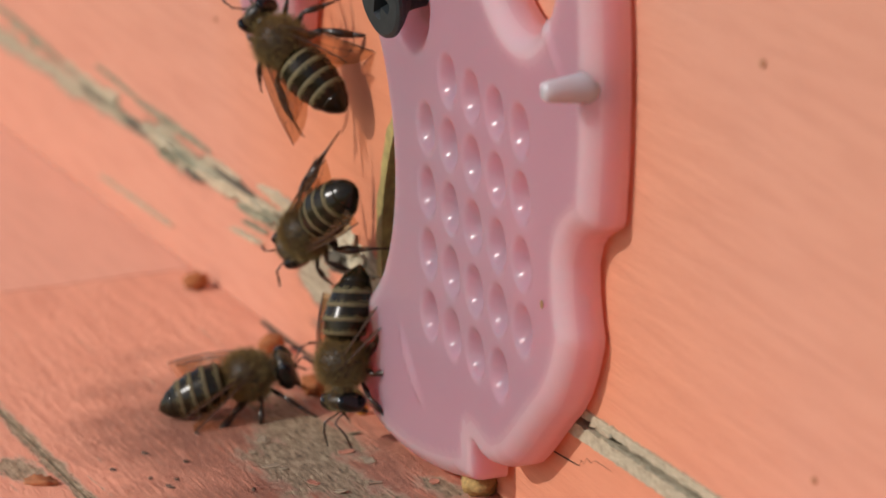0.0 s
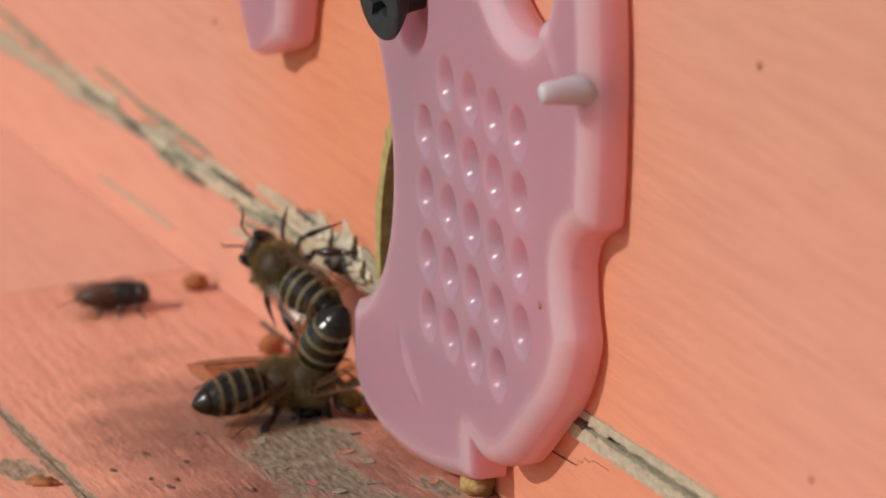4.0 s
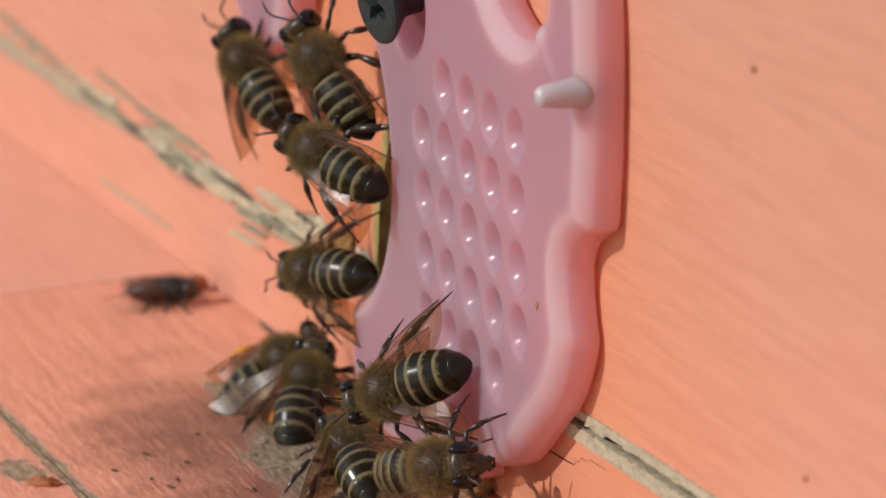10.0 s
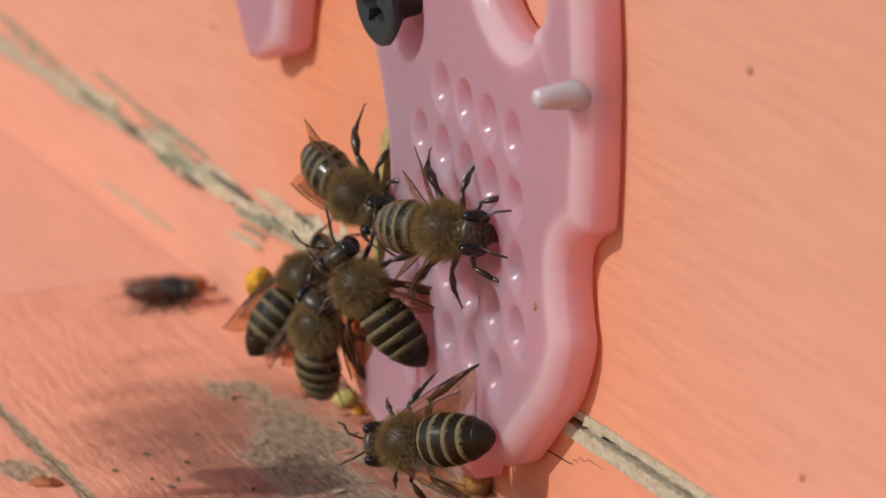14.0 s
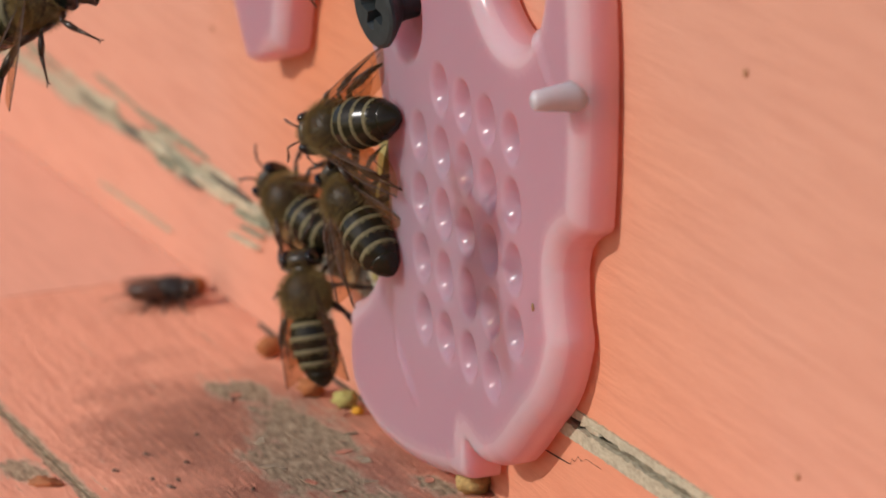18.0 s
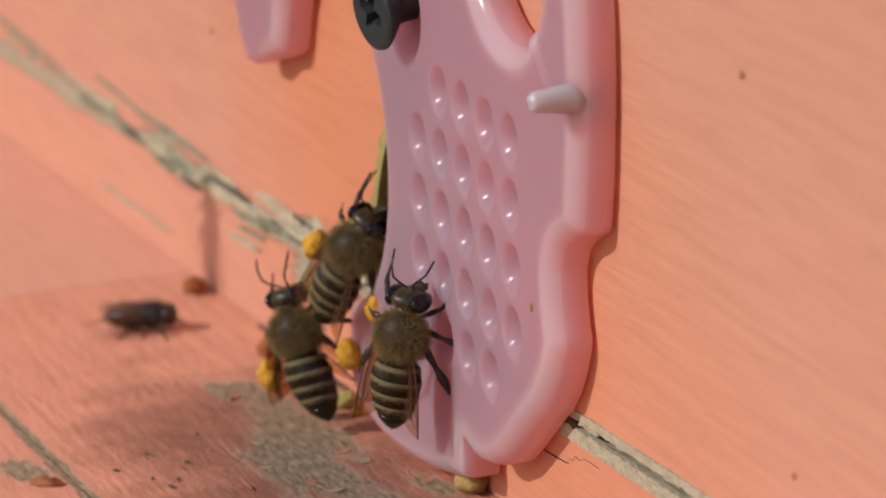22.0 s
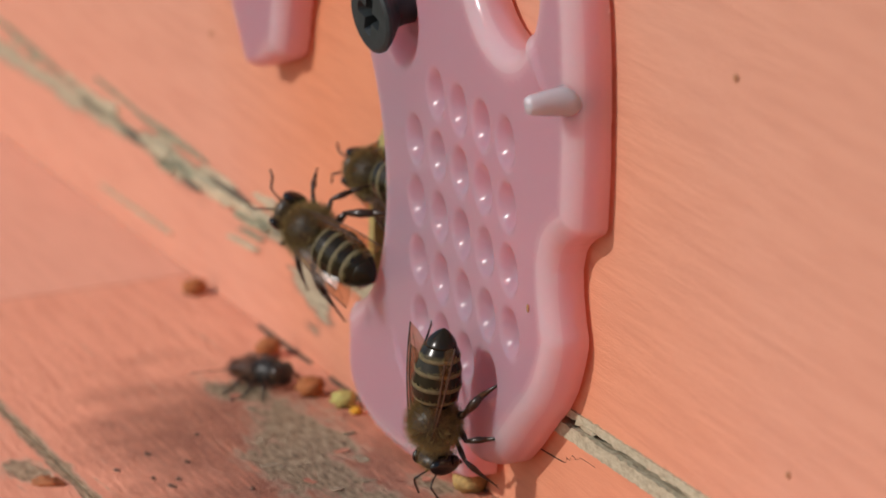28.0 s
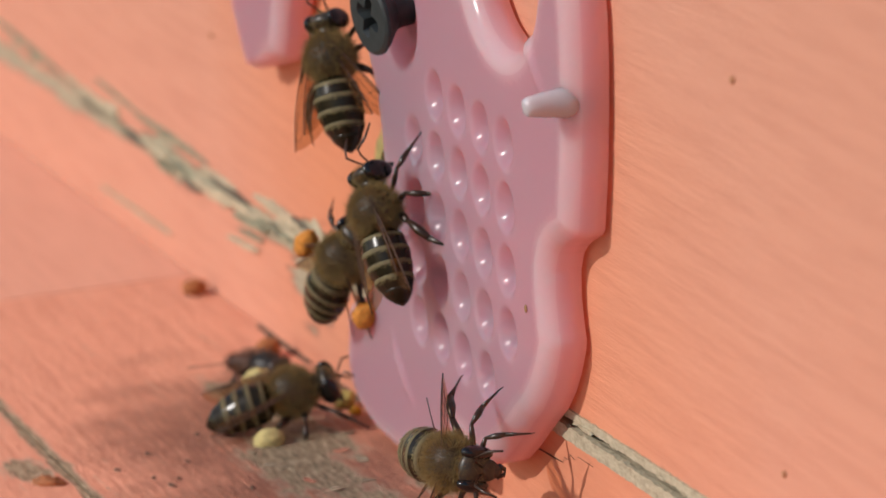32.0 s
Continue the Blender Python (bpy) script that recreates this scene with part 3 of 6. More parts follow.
def splinters():
    """Loose splinters and flakes of old paint that stand up along the seam; dark strips paint in its shaded gaps."""
    rng = random.Random(5)
    cream = plain("bleached_wood", (0.50, 0.43, 0.29), 0.8, vary=0.3, scale=500.0, bump=0.0003)
    green = plain("grey_green_wood", (0.27, 0.26, 0.17), 0.85, vary=0.4, scale=500.0, bump=0.0002)
    # dark pieces are painted shade: gaps and a hole among the flakes
    dark = plain("gap_shade", (0.10, 0.085, 0.06), 0.9)
    words = {cream: "bleached cream flake of bare wood at the peeling seam", green: "weathered grey-green splinter at the peeling seam", dark: "dark strip coloured as a shaded gap in the peeling seam"}
    for k, (x0, z0, x1, z1, high, mat, tilt) in enumerate((
            (-215, 17.6, -186, 17.2, 0.8, green, 0), (-195, 17.4, -160, 15.2, 0.9, green, 4), (-166, 15.6, -134, 13.6, 0.9, green, 5), (-157, 15.5, -137, 14.7, 0.8, cream, 10), (-155, 13.9, -142, 13.9, 0.9, dark, 0),
            (-147, 18.0, -128, 16.9, 0.45, green, 4), (-129, 16.8, -99, 16.1, 1.0, green, 12), (-136, 13.4, -124, 13.2, 0.9, dark, 0), (-128, 14.0, -114, 13.4, 1.4, cream, 10), (-116, 13.4, -104, 12.7, 1.0, green, 8),
            (-110, 12.4, -103, 11.9, 1.1, dark, 0), (-106, 13.0, -90, 12.8, 2.0, cream, 12), (-98, 14.7, -84, 14.2, 1.1, dark, 2), (-96, 13.8, -80, 13.2, 1.8, cream, 14), (-90, 12.0, -77, 12.5, 1.2, green, 6), (-101, 15.4, -88, 15.1, 0.7, cream, 10),
            (-81, 16.0, -60, 15.3, 1.9, cream, 14), (-67, 16.2, -57.5, 14.8, 1.1, dark, 0), (-80, 13.4, -66, 13.2, 1.0, green, 6), (-74, 14.6, -62, 13.9, 0.9, cream, 8),
            (-149, 3.7, -117, 3.8, 0.2, cream, 3), (-93, 8.7, -81, 9.3, 0.5, cream, 8), (-88, 10.6, -79, 10.9, 0.4, green, 3))):
        shard("splinter", x0, z0, x1, z1, high, mat, k * 1.7, tilt, words[mat], "splinters along the seam")
    for k in range(14):
        x = -0.048 - 0.15 * rng.random()
        z = 1000 * SEAM + rng.gauss(0.1, 0.7) + (0.0 if x > -0.14 else 2.2)
        long = rng.uniform(3, 7)
        mat = (cream, green, cream, dark)[k % 4]
        shard("splinter", x * 1000 - long / 2, z, x * 1000 + long / 2, z - rng.uniform(-0.3, 0.5), rng.uniform(0.4, 0.9), mat, 40 + k, rng.uniform(0, 12), words[mat], "splinters along the seam")
    for x, z, long, high in ((-0.0585, SEAM + 0.0016, 0.010, 0.0026), (-0.0505, SEAM + 0.0024, 0.008, 0.0026), (-0.0475, SEAM + 0.0006, 0.006, 0.0018)):
        bm = bmesh.new()
        blob(bm, (0, 0, 0), (long / 2, 0.0009, high * 0.7), 40, 24, 0.9)
        thing("wood_scrap", bm, cream, "frayed scrap of bare pale wood at the entrance sill", "wood scrap", group="scraps at the sill").location = (x, 0.0002, z)
    # dark lump in place of a shaded hole under the scraps
    bm = bmesh.new()
    blob(bm, (0, 0, 0), (0.0030, 0.0012, 0.0011), 30, 16, 0.6)
    thing("wood_scrap", bm, dark, "dark lump coloured as a shaded hole in the pale wood at the entrance sill", "wood scrap", group="scraps at the sill").location = (-0.0520, -0.0006, SEAM + 0.0005)


def paint_crack():
    """A thin crooked crack in the paint of the lower board, beside the disc."""
    pts = ((5.5, 8.4), (8.3, 8.5), (10.8, 8.6), (11.7, 8.7), (12.1, 9.3), (12.8, 9.2), (13.6, 9.9), (14.5, 9.7), (15.7, 10.2), (17.0, 10.2), (19.2, 10.2))
    bm = bmesh.new()
    tube(bm, [(x / 1000, 0.0001, z / 1000) for x, z in pts], [0.00006, 0.00008, 0.00006] + [0.000025] * (len(pts) - 3), 5)
    thing("paint_crack", bm, plain("crack_dark", (0.05, 0.022, 0.012), 0.9), "thin crooked dark crack in the salmon paint", "crack", "structure")


def specks():
    dark = plain("brown_speck", (0.42, 0.19, 0.09), 0.8)
    for x, z, r in ((0.0548, 0.0525, 0.00048), (0.0624, 0.0210, 0.00042), (-0.0943, 0.0321, 0.0004)):
        bm = bmesh.new()
        blob(bm, (0, 0, 0), (r * 0.85, r * 0.4, r * 0.7), 12, 8, 0.5)
        thing("dirt_speck", bm, dark, "small brown speck of dirt stuck to the painted wall", "speck", group="specks on the wall").location = (x, -0.0001, z)
    bm = bmesh.new()
    blob(bm, (0, 0, 0), (0.0003, 0.0001, 0.0004), 10, 6, 0.3)
    thing("dirt_speck", bm, plain("tan_speck", (0.35, 0.18, 0.07), 0.8), "tiny tan speck on the pink disc", "speck").matrix_world = DISC_AT @ Matrix.Translation((0.0176, -0.00005, -0.0012))


def crumbs_and_flakes():
    """Dark crumbs and curled chips of paint on the worn landing board."""
    rng = random.Random(21)
    dark = plain("dark_crumb", (0.13, 0.075, 0.05), 0.9, vary=0.5, scale=1500.0, bump=0.0001)
    for x, y, long in ((-55.0, -12.0, 1.0), (-27.5, -26.9, 0.9), (-39.6, -25.9, 0.8), (-43.9, -19.3, 0.7), (-22.6, -20.0, 0.8), (-34.9, -23.1, 0.5), (-35.6, -30.3, 0.6), (-29.5, -25.6, 0.55), (-31.0, -27.8, 0.45)):
        bm = bmesh.new()
        blob(bm, (0, 0, 0.0001), (long * 0.0007, 0.0002, 0.00014), 14, 8, 0.9)
        p = thing("dirt_crumb", bm, dark, "small dark crumb lying on the worn landing board", "crumb", group="crumbs on the landing board")
        p.matrix_world = pose(x * 0.001, y * 0.001, 0, 0, 0, rng.uniform(-30, 40))
    old = (plain("cream_flake", (0.36, 0.28, 0.185), 0.8, vary=0.25, bump=0.0001), plain("salmon_flake", (0.52, 0.215, 0.135), 0.7, vary=0.25, bump=0.0001))
    rims = [(p[0] + (q[0] - p[0]) * u, p[1] + (q[1] - p[1]) * u) for line in (((-58, -11.5), (-53, -11), (-43, -13), (-34, -17), (-21, -15.4)), ((-49, -4.5), (-40, -3.4), (-29, -6.2), (-21, -8.5), (-15, -11)))
            for p, q in zip(line, line[1:]) for u in (0.35,)]
    for k, (x, y) in enumerate((*[(x + rng.gauss(0, 0.7), y + rng.gauss(0, 0.4)) for x, y in rims], (-21.9, -14.2), (-27.5, -7.1), (-18.0, -12.7), (-34.8, -16.3), (-16.7, -3.8), (-28.1, -15.2), (-59.2, -11.4), (-38.0, -14.2), (-30.5, -8.0))):
        bm = bmesh.new()
        long, wide, arc = rng.uniform(0.0008, 0.0017), rng.uniform(0.0003, 0.0006), rng.uniform(0.05, 0.2)
        rows = []
        for i in range(7):
            u = i / 6 - 0.5
            w = wide * (0.75 + 0.5 * rng.random()) * (1 - 1.1 * abs(u) ** 2)
            lift = arc * 0.0011 * (u + 0.5) ** 2
            rows.append([bm.verts.new((u * long, side * w, lift + dz)) for side in (-1, 1) for dz in (0.0, 0.00008)])
        for a, b in zip(rows, rows[1:]):
            for i, j in ((0, 2), (2, 3), (3, 1), (1, 0)):
                bm.faces.new((a[i], a[j], b[j], b[i]))
        bm.faces.new([rows[0][i] for i in (0, 1, 3, 2)])
        bm.faces.new([rows[-1][i] for i in (0, 2, 3, 1)])
        bmesh.ops.recalc_face_normals(bm, faces=bm.faces)
        p = thing("paint_flake", bm, old[0 if k % 4 else 1], "curled chip of old paint at the bare wood", "paint flake", group="paint flakes on the landing board", smooth=False)
        p.matrix_world = pose(x * 0.001, y * 0.001, 0.00003, 0, 0, rng.uniform(0, 360))

    bm = bmesh.new()
    blob(bm, (0, 0, 0.0002), (0.0016, 0.0007, 0.0006), 18, 10, 0.8)
    p = thing("bark_chip", bm, plain("rusty_chip", (0.36, 0.13, 0.05), 0.85, vary=0.4, bump=0.0001), "rusty brown chip beside the split in the landing board", "chip")
    p.matrix_world = pose(-0.0345, -0.0378, 0, 0, 0, 50)


def joint_dirt():
    """Dirt packed into the joint between the landing board and the wall."""
    rng = random.Random(33)
    for start, end in ((-0.0835, -0.064), (-0.058, -0.044), (-0.034, -0.020)):
        xs = np.arange(start, end, 0.0009)
        edge = [(float(x), -0.00015 - 0.0004 * rng.random() * min(1.0, (x - start) / 0.003, (end - x) / 0.003)) for x in xs]
        bm = bmesh.new()
        top = [bm.verts.new((x, y, 0.00012)) for x, y in edge] + [bm.verts.new((x, 0.0004, 0.0002)) for x, _ in reversed(edge)]
        low = [bm.verts.new((q.co.x, q.co.y, -0.0002)) for q in top]
        bm.faces.new(top)
        bm.faces.new(low[::-1])
        for i in range(len(top)):
            j = (i + 1) % len(top)
            bm.faces.new((top[j], top[i], low[i], low[j]))
        bmesh.ops.recalc_face_normals(bm, faces=bm.faces)
        thing("trim_joint_dirt", bm, joint_soil, "dark dirt packed in the joint under the wall", "dirt", "structure", False)


joint_soil = plain("joint_soil", (0.11, 0.068, 0.042), 0.95, vary=0.5, scale=900.0, bump=0.0001)

# ---- bees ----
chitin, n_, l_, b_ = material("dark_chitin")
b_.inputs["Base Color"].default_value = (0.017, 0.012, 0.005, 1)
b_.inputs["Roughness"].default_value = 0.22
b_.inputs["Specular IOR Level"].default_value = 0.28
leg_chitin = plain("leg_chitin", (0.036, 0.018, 0.009), 0.32, vary=0.4, scale=900.0)
eye_chitin, n_, l_, b_ = material("bee_eye")
b_.inputs["Base Color"].default_value = (0.006, 0.005, 0.005, 1)
b_.inputs["Roughness"].default_value = 0.14
band_hair = plain("pale_band_hair", (0.14, 0.11, 0.05), 0.75, vary=0.3, scale=1500.0, bump=0.00008)
thorax_skin = plain("thorax_skin", (0.055, 0.038, 0.018), 0.5, vary=0.5, scale=1200.0, bump=0.0001)
fur_tan = plain("tan_fur", (0.27, 0.18, 0.06), 0.7, vary=0.3)
band_fur = plain("cream_band_hair", (0.27, 0.212, 0.08), 0.7, vary=0.3)
head_chitin = plain("head_chitin", (0.036, 0.026, 0.015), 0.36, vary=0.4, scale=1200.0)


def film_material(name, tint, body, amount):
    m, n, l, bsdf = material(name)
    t = n.new("ShaderNodeBsdfTransparent")
    t.inputs[0].default_value = (*tint, 1)
    mixer = n.new("ShaderNodeMixShader")
    mixer.inputs[0].default_value = amount
    bsdf.inputs["Base Color"].default_value = (*body, 1)
    bsdf.inputs["Roughness"].default_value = 0.24
    bsdf.inputs["Specular IOR Level"].default_value = 0.6
    l.new(t.outputs[0], mixer.inputs[1])
    l.new(bsdf.outputs[0], mixer.inputs[2])
    l.new(mixer.outputs[0], n["Material Output"].inputs[0])
    return m


wing_film = film_material("wing_film", (0.84, 0.66, 0.49), (0.22, 0.11, 0.05), 0.2)
smoky_film = film_material("smoky_film", (0.86, 0.76, 0.68), (0.22, 0.17, 0.14), 0.3)
wing_vein = plain("wing_vein", (0.07, 0.03, 0.015), 0.5)
fly_skin = plain("fly_skin", (0.028, 0.022, 0.018), 0.5, vary=0.5, scale=900.0)
fly_red = plain("fly_brown", (0.085, 0.036, 0.018), 0.5, vary=0.5, scale=900.0)
MM = 0.00111


def turned(bm, profile, sy, sz, droop=lambda x: 0.0, sides=22, mats=None):
    """A body turned about x: profile of (x, r) in millimetres, widened by sy and sz; the underside is flattened."""
    rings = []
    for x, r in profile:
        ring = []
        for k in range(sides):
            a = k * math.tau / sides
            z = math.sin(a) * r * sz
            ring.append(bm.verts.new((x * MM, math.cos(a) * r * sy * MM, (z * (1.0 if z > 0 else 0.86) + droop(x)) * MM)))
        rings.append(ring)
    for i, (a, b) in enumerate(zip(rings, rings[1:])):
        for k in range(sides):
            f = bm.faces.new((a[k], b[k], b[(k + 1) % sides], a[(k + 1) % sides]))
            f.material_index = mats[i] if mats else 0
    bm.faces.new(rings[0])
    bm.faces.new(rings[-1][::-1])
    bmesh.ops.recalc_face_normals(bm, faces=bm.faces)


def fur(bm, centre, size, count, length, width, sweep, rng, accept=None):
    """Short hairs on an ellipsoid, leaning towards sweep."""
    for _ in range(count):
        d = Vector((rng.gauss(0, 1), rng.gauss(0, 1), rng.gauss(0, 1))).normalized()
        if accept and not accept(d):
            continue
        p = Vector([c + s * e for c, s, e in zip(centre, size, d)])
        out = Vector([e / s for e, s in zip(d, size)]).normalized()
        way = (out + Vector(sweep) * rng.uniform(0.2, 0.8) + 0.35 * Vector((rng.gauss(0, 1), rng.gauss(0, 1), rng.gauss(0, 1)))).normalized()
        tip = p + way * length * rng.uniform(0.6, 1.2)
        side = way.cross(Vector((rng.gauss(0, 1), rng.gauss(0, 1), rng.gauss(0, 1)))).normalized() * width
        bm.faces.new([bm.verts.new(q * MM) for q in (p - side, p + side, tip)])


def lump(bm, centre, size, u=16, v=10):
    """An ellipsoid given in millimetres of a bee's body."""
    blob(bm, [c * MM for c in centre], [c * MM for c in size], u, v)


def droop(x):
    return -0.055 * max(0, -x) ** 1.35


def abdomen_radius(x):
    at = (-6.8, -6.5, -5.9, -4.8, -3.3, -1.85, -0.6, 0.2, 0.55)
    rr = (0.06, 0.60, 1.16, 1.80, 2.17, 2.3, 2.0, 1.15, 0.45)
    return float(np.interp(x, at, rr))


def leg(bm, hip, knee, ankle, foot, thick):
    tube(bm, [Vector(p) * MM for p in (hip, [(a * 0.5 + b * 0.5) for a, b in zip(hip, knee)], knee)], [0.22 * thick * MM, 0.29 * thick * MM, 0.18 * thick * MM], 7)
    mid = [(a * 0.45 + b * 0.55) for a, b in zip(knee, ankle)]
    tube(bm, [Vector(p) * MM for p in (knee, mid, ankle)], [0.16 * thick * MM, 0.32 * thick * MM, 0.22 * thick * MM], 7)
    m1 = [(a * 0.5 + b * 0.5) for a, b in zip(ankle, foot)]
    tube(bm, [Vector(p) * MM for p in (ankle, m1, foot)], [0.22 * thick * MM, 0.12 * MM, 0.08 * MM], 6)
    d = (Vector(foot) - Vector(m1)).normalized()
    for s in (-1, 1):
        tube(bm, [Vector(foot) * MM, (Vector(foot) + d * 0.35 + Vector((0.18 * s, 0.1 * s, -0.05))) * MM], [0.07 * MM, 0.03 * MM], 4)


def wing_mesh(length, width):
    outline = []
    for k in range(27):
        u = k / 26
        upper = width * 0.13 * math.sin(math.pi * min(1, u * 1.05)) ** 0.7
        outline.append((u * length, upper))
    low = []
    for k in range(26, 0, -1):
        u = k / 27
        low.append((u * length, -width * (math.sin(math.pi * u ** 1.25) ** 0.75) * 0.87))
    return outline + low


def wing_pose(root, sweep, lift, roll, side):
    return Matrix.Translation(Vector(root) * MM) @ Euler((0, radians(lift), radians(180 - side * sweep))).to_matrix().to_4x4() @ Matrix.Rotation(-radians(roll) * side, 4, "X")


def wing(name, bee, root, length, width, sweep, lift, roll, side, mat=wing_film, label="clear brownish wing"):
    """A clear wing that points back along -x; its veins are a part of it."""
    bm = bmesh.new()
    pts = [(x, -side * y) for x, y in wing_mesh(length, width)]
    top = [bm.verts.new((x * MM, y * MM, 0.10 * MM * math.sin(x * 1.3) * (y / width))) for x, y in pts]
    up, dn = top[:27], top[27:][::-1]
    for k in range(26):
        face = (up[k], up[k + 1], dn[0]) if k == 0 else (up[k], up[k + 1], dn[min(k, 25)], dn[k - 1])
        bm.faces.new(list(dict.fromkeys(face)))
    film = part(name, bm, mat, bee, label)
    bm = bmesh.new()
    tube(bm, [(x * MM, y * MM, 0) for x, y in pts[:27:2]], [0.065 * MM] * 14, 4)
    for f, u1 in ((-0.25, 0.9), (-0.55, 0.72), (0.02, 0.95)):
        tube(bm, [(u * length * MM, -side * f * width * math.sin(math.pi * u ** 1.2) * MM, 0) for u in np.linspace(0.05, u1, 9)], [0.030 * MM] * 9, 3)
    for u in (0.45, 0.62, 0.78):
        tube(bm, [(u * length * MM, -side * 0.08 * width * MM, 0), ((u - 0.05) * length * MM, side * 0.5 * width * MM, 0)], [0.026 * MM] * 2, 3)
    part("venation", bm, wing_vein, film)
    film.matrix_basis = wing_pose(root, sweep, lift, roll, side)


# wing roots: name, root, length, width, spread (sweep, lift, roll); at rest they lie folded, half raised or held apart
WINGS = (("fore_wing", (2.6, 1.5, 1.6), 9.3, 3.0, (72, 28, 15)),
         ("hind_wing", (1.7, 1.45, 1.4), 6.6, 2.2, (48, 20, 12)))
AT_REST = (((11, 7, 14), (9, 4, 12)), ((38, 24, 42), (30, 18, 36)), ((30, 15, 30), (22, 9, 24)))


def beat_wings(bee, *flights):
    """Opens the wings in flight and folds them at rest."""
    for film in [o for o in bee.children if "wing" in o.name]:
        side = 1 if film.location.y > 0 else -1
        for (name, (x, y, z), _, _, spread), folded in zip(WINGS, AT_REST[variant_of[bee]]):
            if film.name.startswith(name):
                rest, fly = (wing_pose((x, side * y, z), *how, side) for how in (folded, spread))
        rows = [(0.0, fly if flights[0][0] <= 0 else rest)]
        for a, b in flights:
            if a > 0.2:
                rows += [(a - 0.12, rest), (a, fly)]
            if b < 31.9:
                rows += [(b, fly), (b + 0.2, rest)]
        rows.append((32.0, rows[-1][1]))
        walk(film, rows)


def make_bee(label, pollen=None, seed=1, curl=0.0, variant=0, group="honeybees"):
    rng = random.Random(seed)
    bee = holder("honeybee", label, "bee", group)
    # thorax and its fur
    bm = bmesh.new()
    turned(bm, [(-0.1, 0.5), (0.2, 1.2), (0.9, 1.9), (1.9, 2.2), (2.9, 2.0), (3.7, 1.4), (4.1, 0.7)], 1.0, 0.95, lambda x: 0.15)
    thorax = part("thorax", bm, thorax_skin, bee, "brown furry thorax")
    bm = bmesh.new()
    fur(bm, (1.95, 0, 0.15), (2.1, 2.12, 2.0), 9000, 0.95, 0.0135, (-0.4, 0, 0.1), rng, lambda d: not (d.z > 0.85 and d.x < 0.0 and rng.random() < 0.3))
    part("fur", bm, fur_tan, thorax, "short tan fur")
    # head
    bm = bmesh.new()
    lump(bm, (5.3, 0, -0.1), (0.92, 1.78, 1.55), 22, 16)
    lump(bm, (5.75, 0, -1.05), (0.62, 0.95, 1.05), 14, 10)
    lump(bm, (5.95, 0, -1.75), (0.42, 0.62, 0.6), 12, 8)
    tube(bm, [(3.7 * MM, 0, 0.1 * MM), (4.9 * MM, 0, 0)], [1.0 * MM, 0.9 * MM], 12)
    head = part("head", bm, head_chitin, bee, "dark brown triangular head")
    for s in (-1, 1):
        bm = bmesh.new()
        lump(bm, (5.36, s * 1.32, -0.05), (0.92, 0.66, 1.5), 20, 16)
        part("eye", bm, eye_chitin, head, "shiny black oval eye")
        bm = bmesh.new()
        bend = rng.uniform(-0.3, 0.3)
        tube(bm, [Vector(p) * MM for p in ((6.2, s * 0.3, -0.2), (6.9, s * 0.8, 0.75 + bend), (7.3, s * 1.1, 1.15 + bend), (8.2, s * (1.55 + bend), 0.85), (9.4, s * (1.8 + bend), 0.25))], [0.09 * MM, 0.09 * MM, 0.11 * MM, 0.12 * MM, 0.09 * MM], 6)
        part("antenna", bm, leg_chitin, head)
        bm = bmesh.new()
        tube(bm, [Vector(p) * MM for p in ((6.05, s * 0.5, -1.9), (6.2, s * 0.25, -2.45), (6.15, 0.0, -2.6))], [0.22 * MM, 0.2 * MM, 0.08 * MM], 6)
        part("mandible", bm, leg_chitin, head)
    bm = bmesh.new()
    fur(bm, (5.3, 0, -0.1), (0.95, 1.6, 1.55), 1100, 0.42, 0.013, (-0.2, 0, 0.2), rng, lambda d: abs(d.y) < 0.6)
    fur(bm, (4.75, 0, -0.1), (0.5, 1.7, 1.6), 500, 0.55, 0.014, (-0.1, 0, 0.1), rng)
    part("head_fur", bm, fur_tan, head, "short tan hair on the head")
    # abdomen: overlapping plates with pale hair bands
    cuts = (0.55, -0.7, -2.0, -3.3, -4.5, -5.6, -6.8)
    for i, (a, b) in enumerate(zip(cuts, cuts[1:])):
        prof, mats = [], []
        xs = np.linspace(a + (0.25 if i else 0.0), b, 9)
        for j, x in enumerate(xs):
            lift = 0.0 if j < 1 else 0.07 - 0.01 * j
            prof.append((x, max(0.05, abdomen_radius(x) + lift)))
        band = 2 if i not in (0, 5) else 0
        bm = bmesh.new()
        turned(bm, prof, 1.0, 0.93, lambda x: droop(x) * (1 + curl), 24, [1 if j < band else 0 for j in range(8)])
        plate = part("abdomen_plate", bm, [chitin, band_hair], bee, "dark shiny abdomen plate with a pale hair band")
        if 0 < i < 5:
            bm = bmesh.new()
            r = abdomen_radius(a)
            for _ in range(420):
                t = rng.uniform(0, math.tau)
                x0 = a + rng.uniform(-0.27, 0.1)
                rr = abdomen_radius(x0) + 0.11
                p = Vector((x0, math.cos(t) * rr, math.sin(t) * rr * 0.93 * (1 if math.sin(t) > 0 else 0.86) + droop(x0) * (1 + curl)))
                out = Vector((0, math.cos(t), math.sin(t)))
                x1 = x0 - 0.24 * rng.uniform(0.4, 1.3)
                r1 = abdomen_radius(x1) + rng.uniform(0.10, 0.2)
                t += rng.gauss(0, 0.03)
                tip = Vector((x1, math.cos(t) * r1, math.sin(t) * r1 * 0.93 * (1 if math.sin(t) > 0 else 0.86) + droop(x1) * (1 + curl)))
                bm.faces.new([bm.verts.new(q * MM) for q in (p - out.cross(Vector((1, 0, 0))) * 0.014, p + out.cross(Vector((1, 0, 0))) * 0.014, tip)])
            part("hair_band", bm, band_fur, plate)
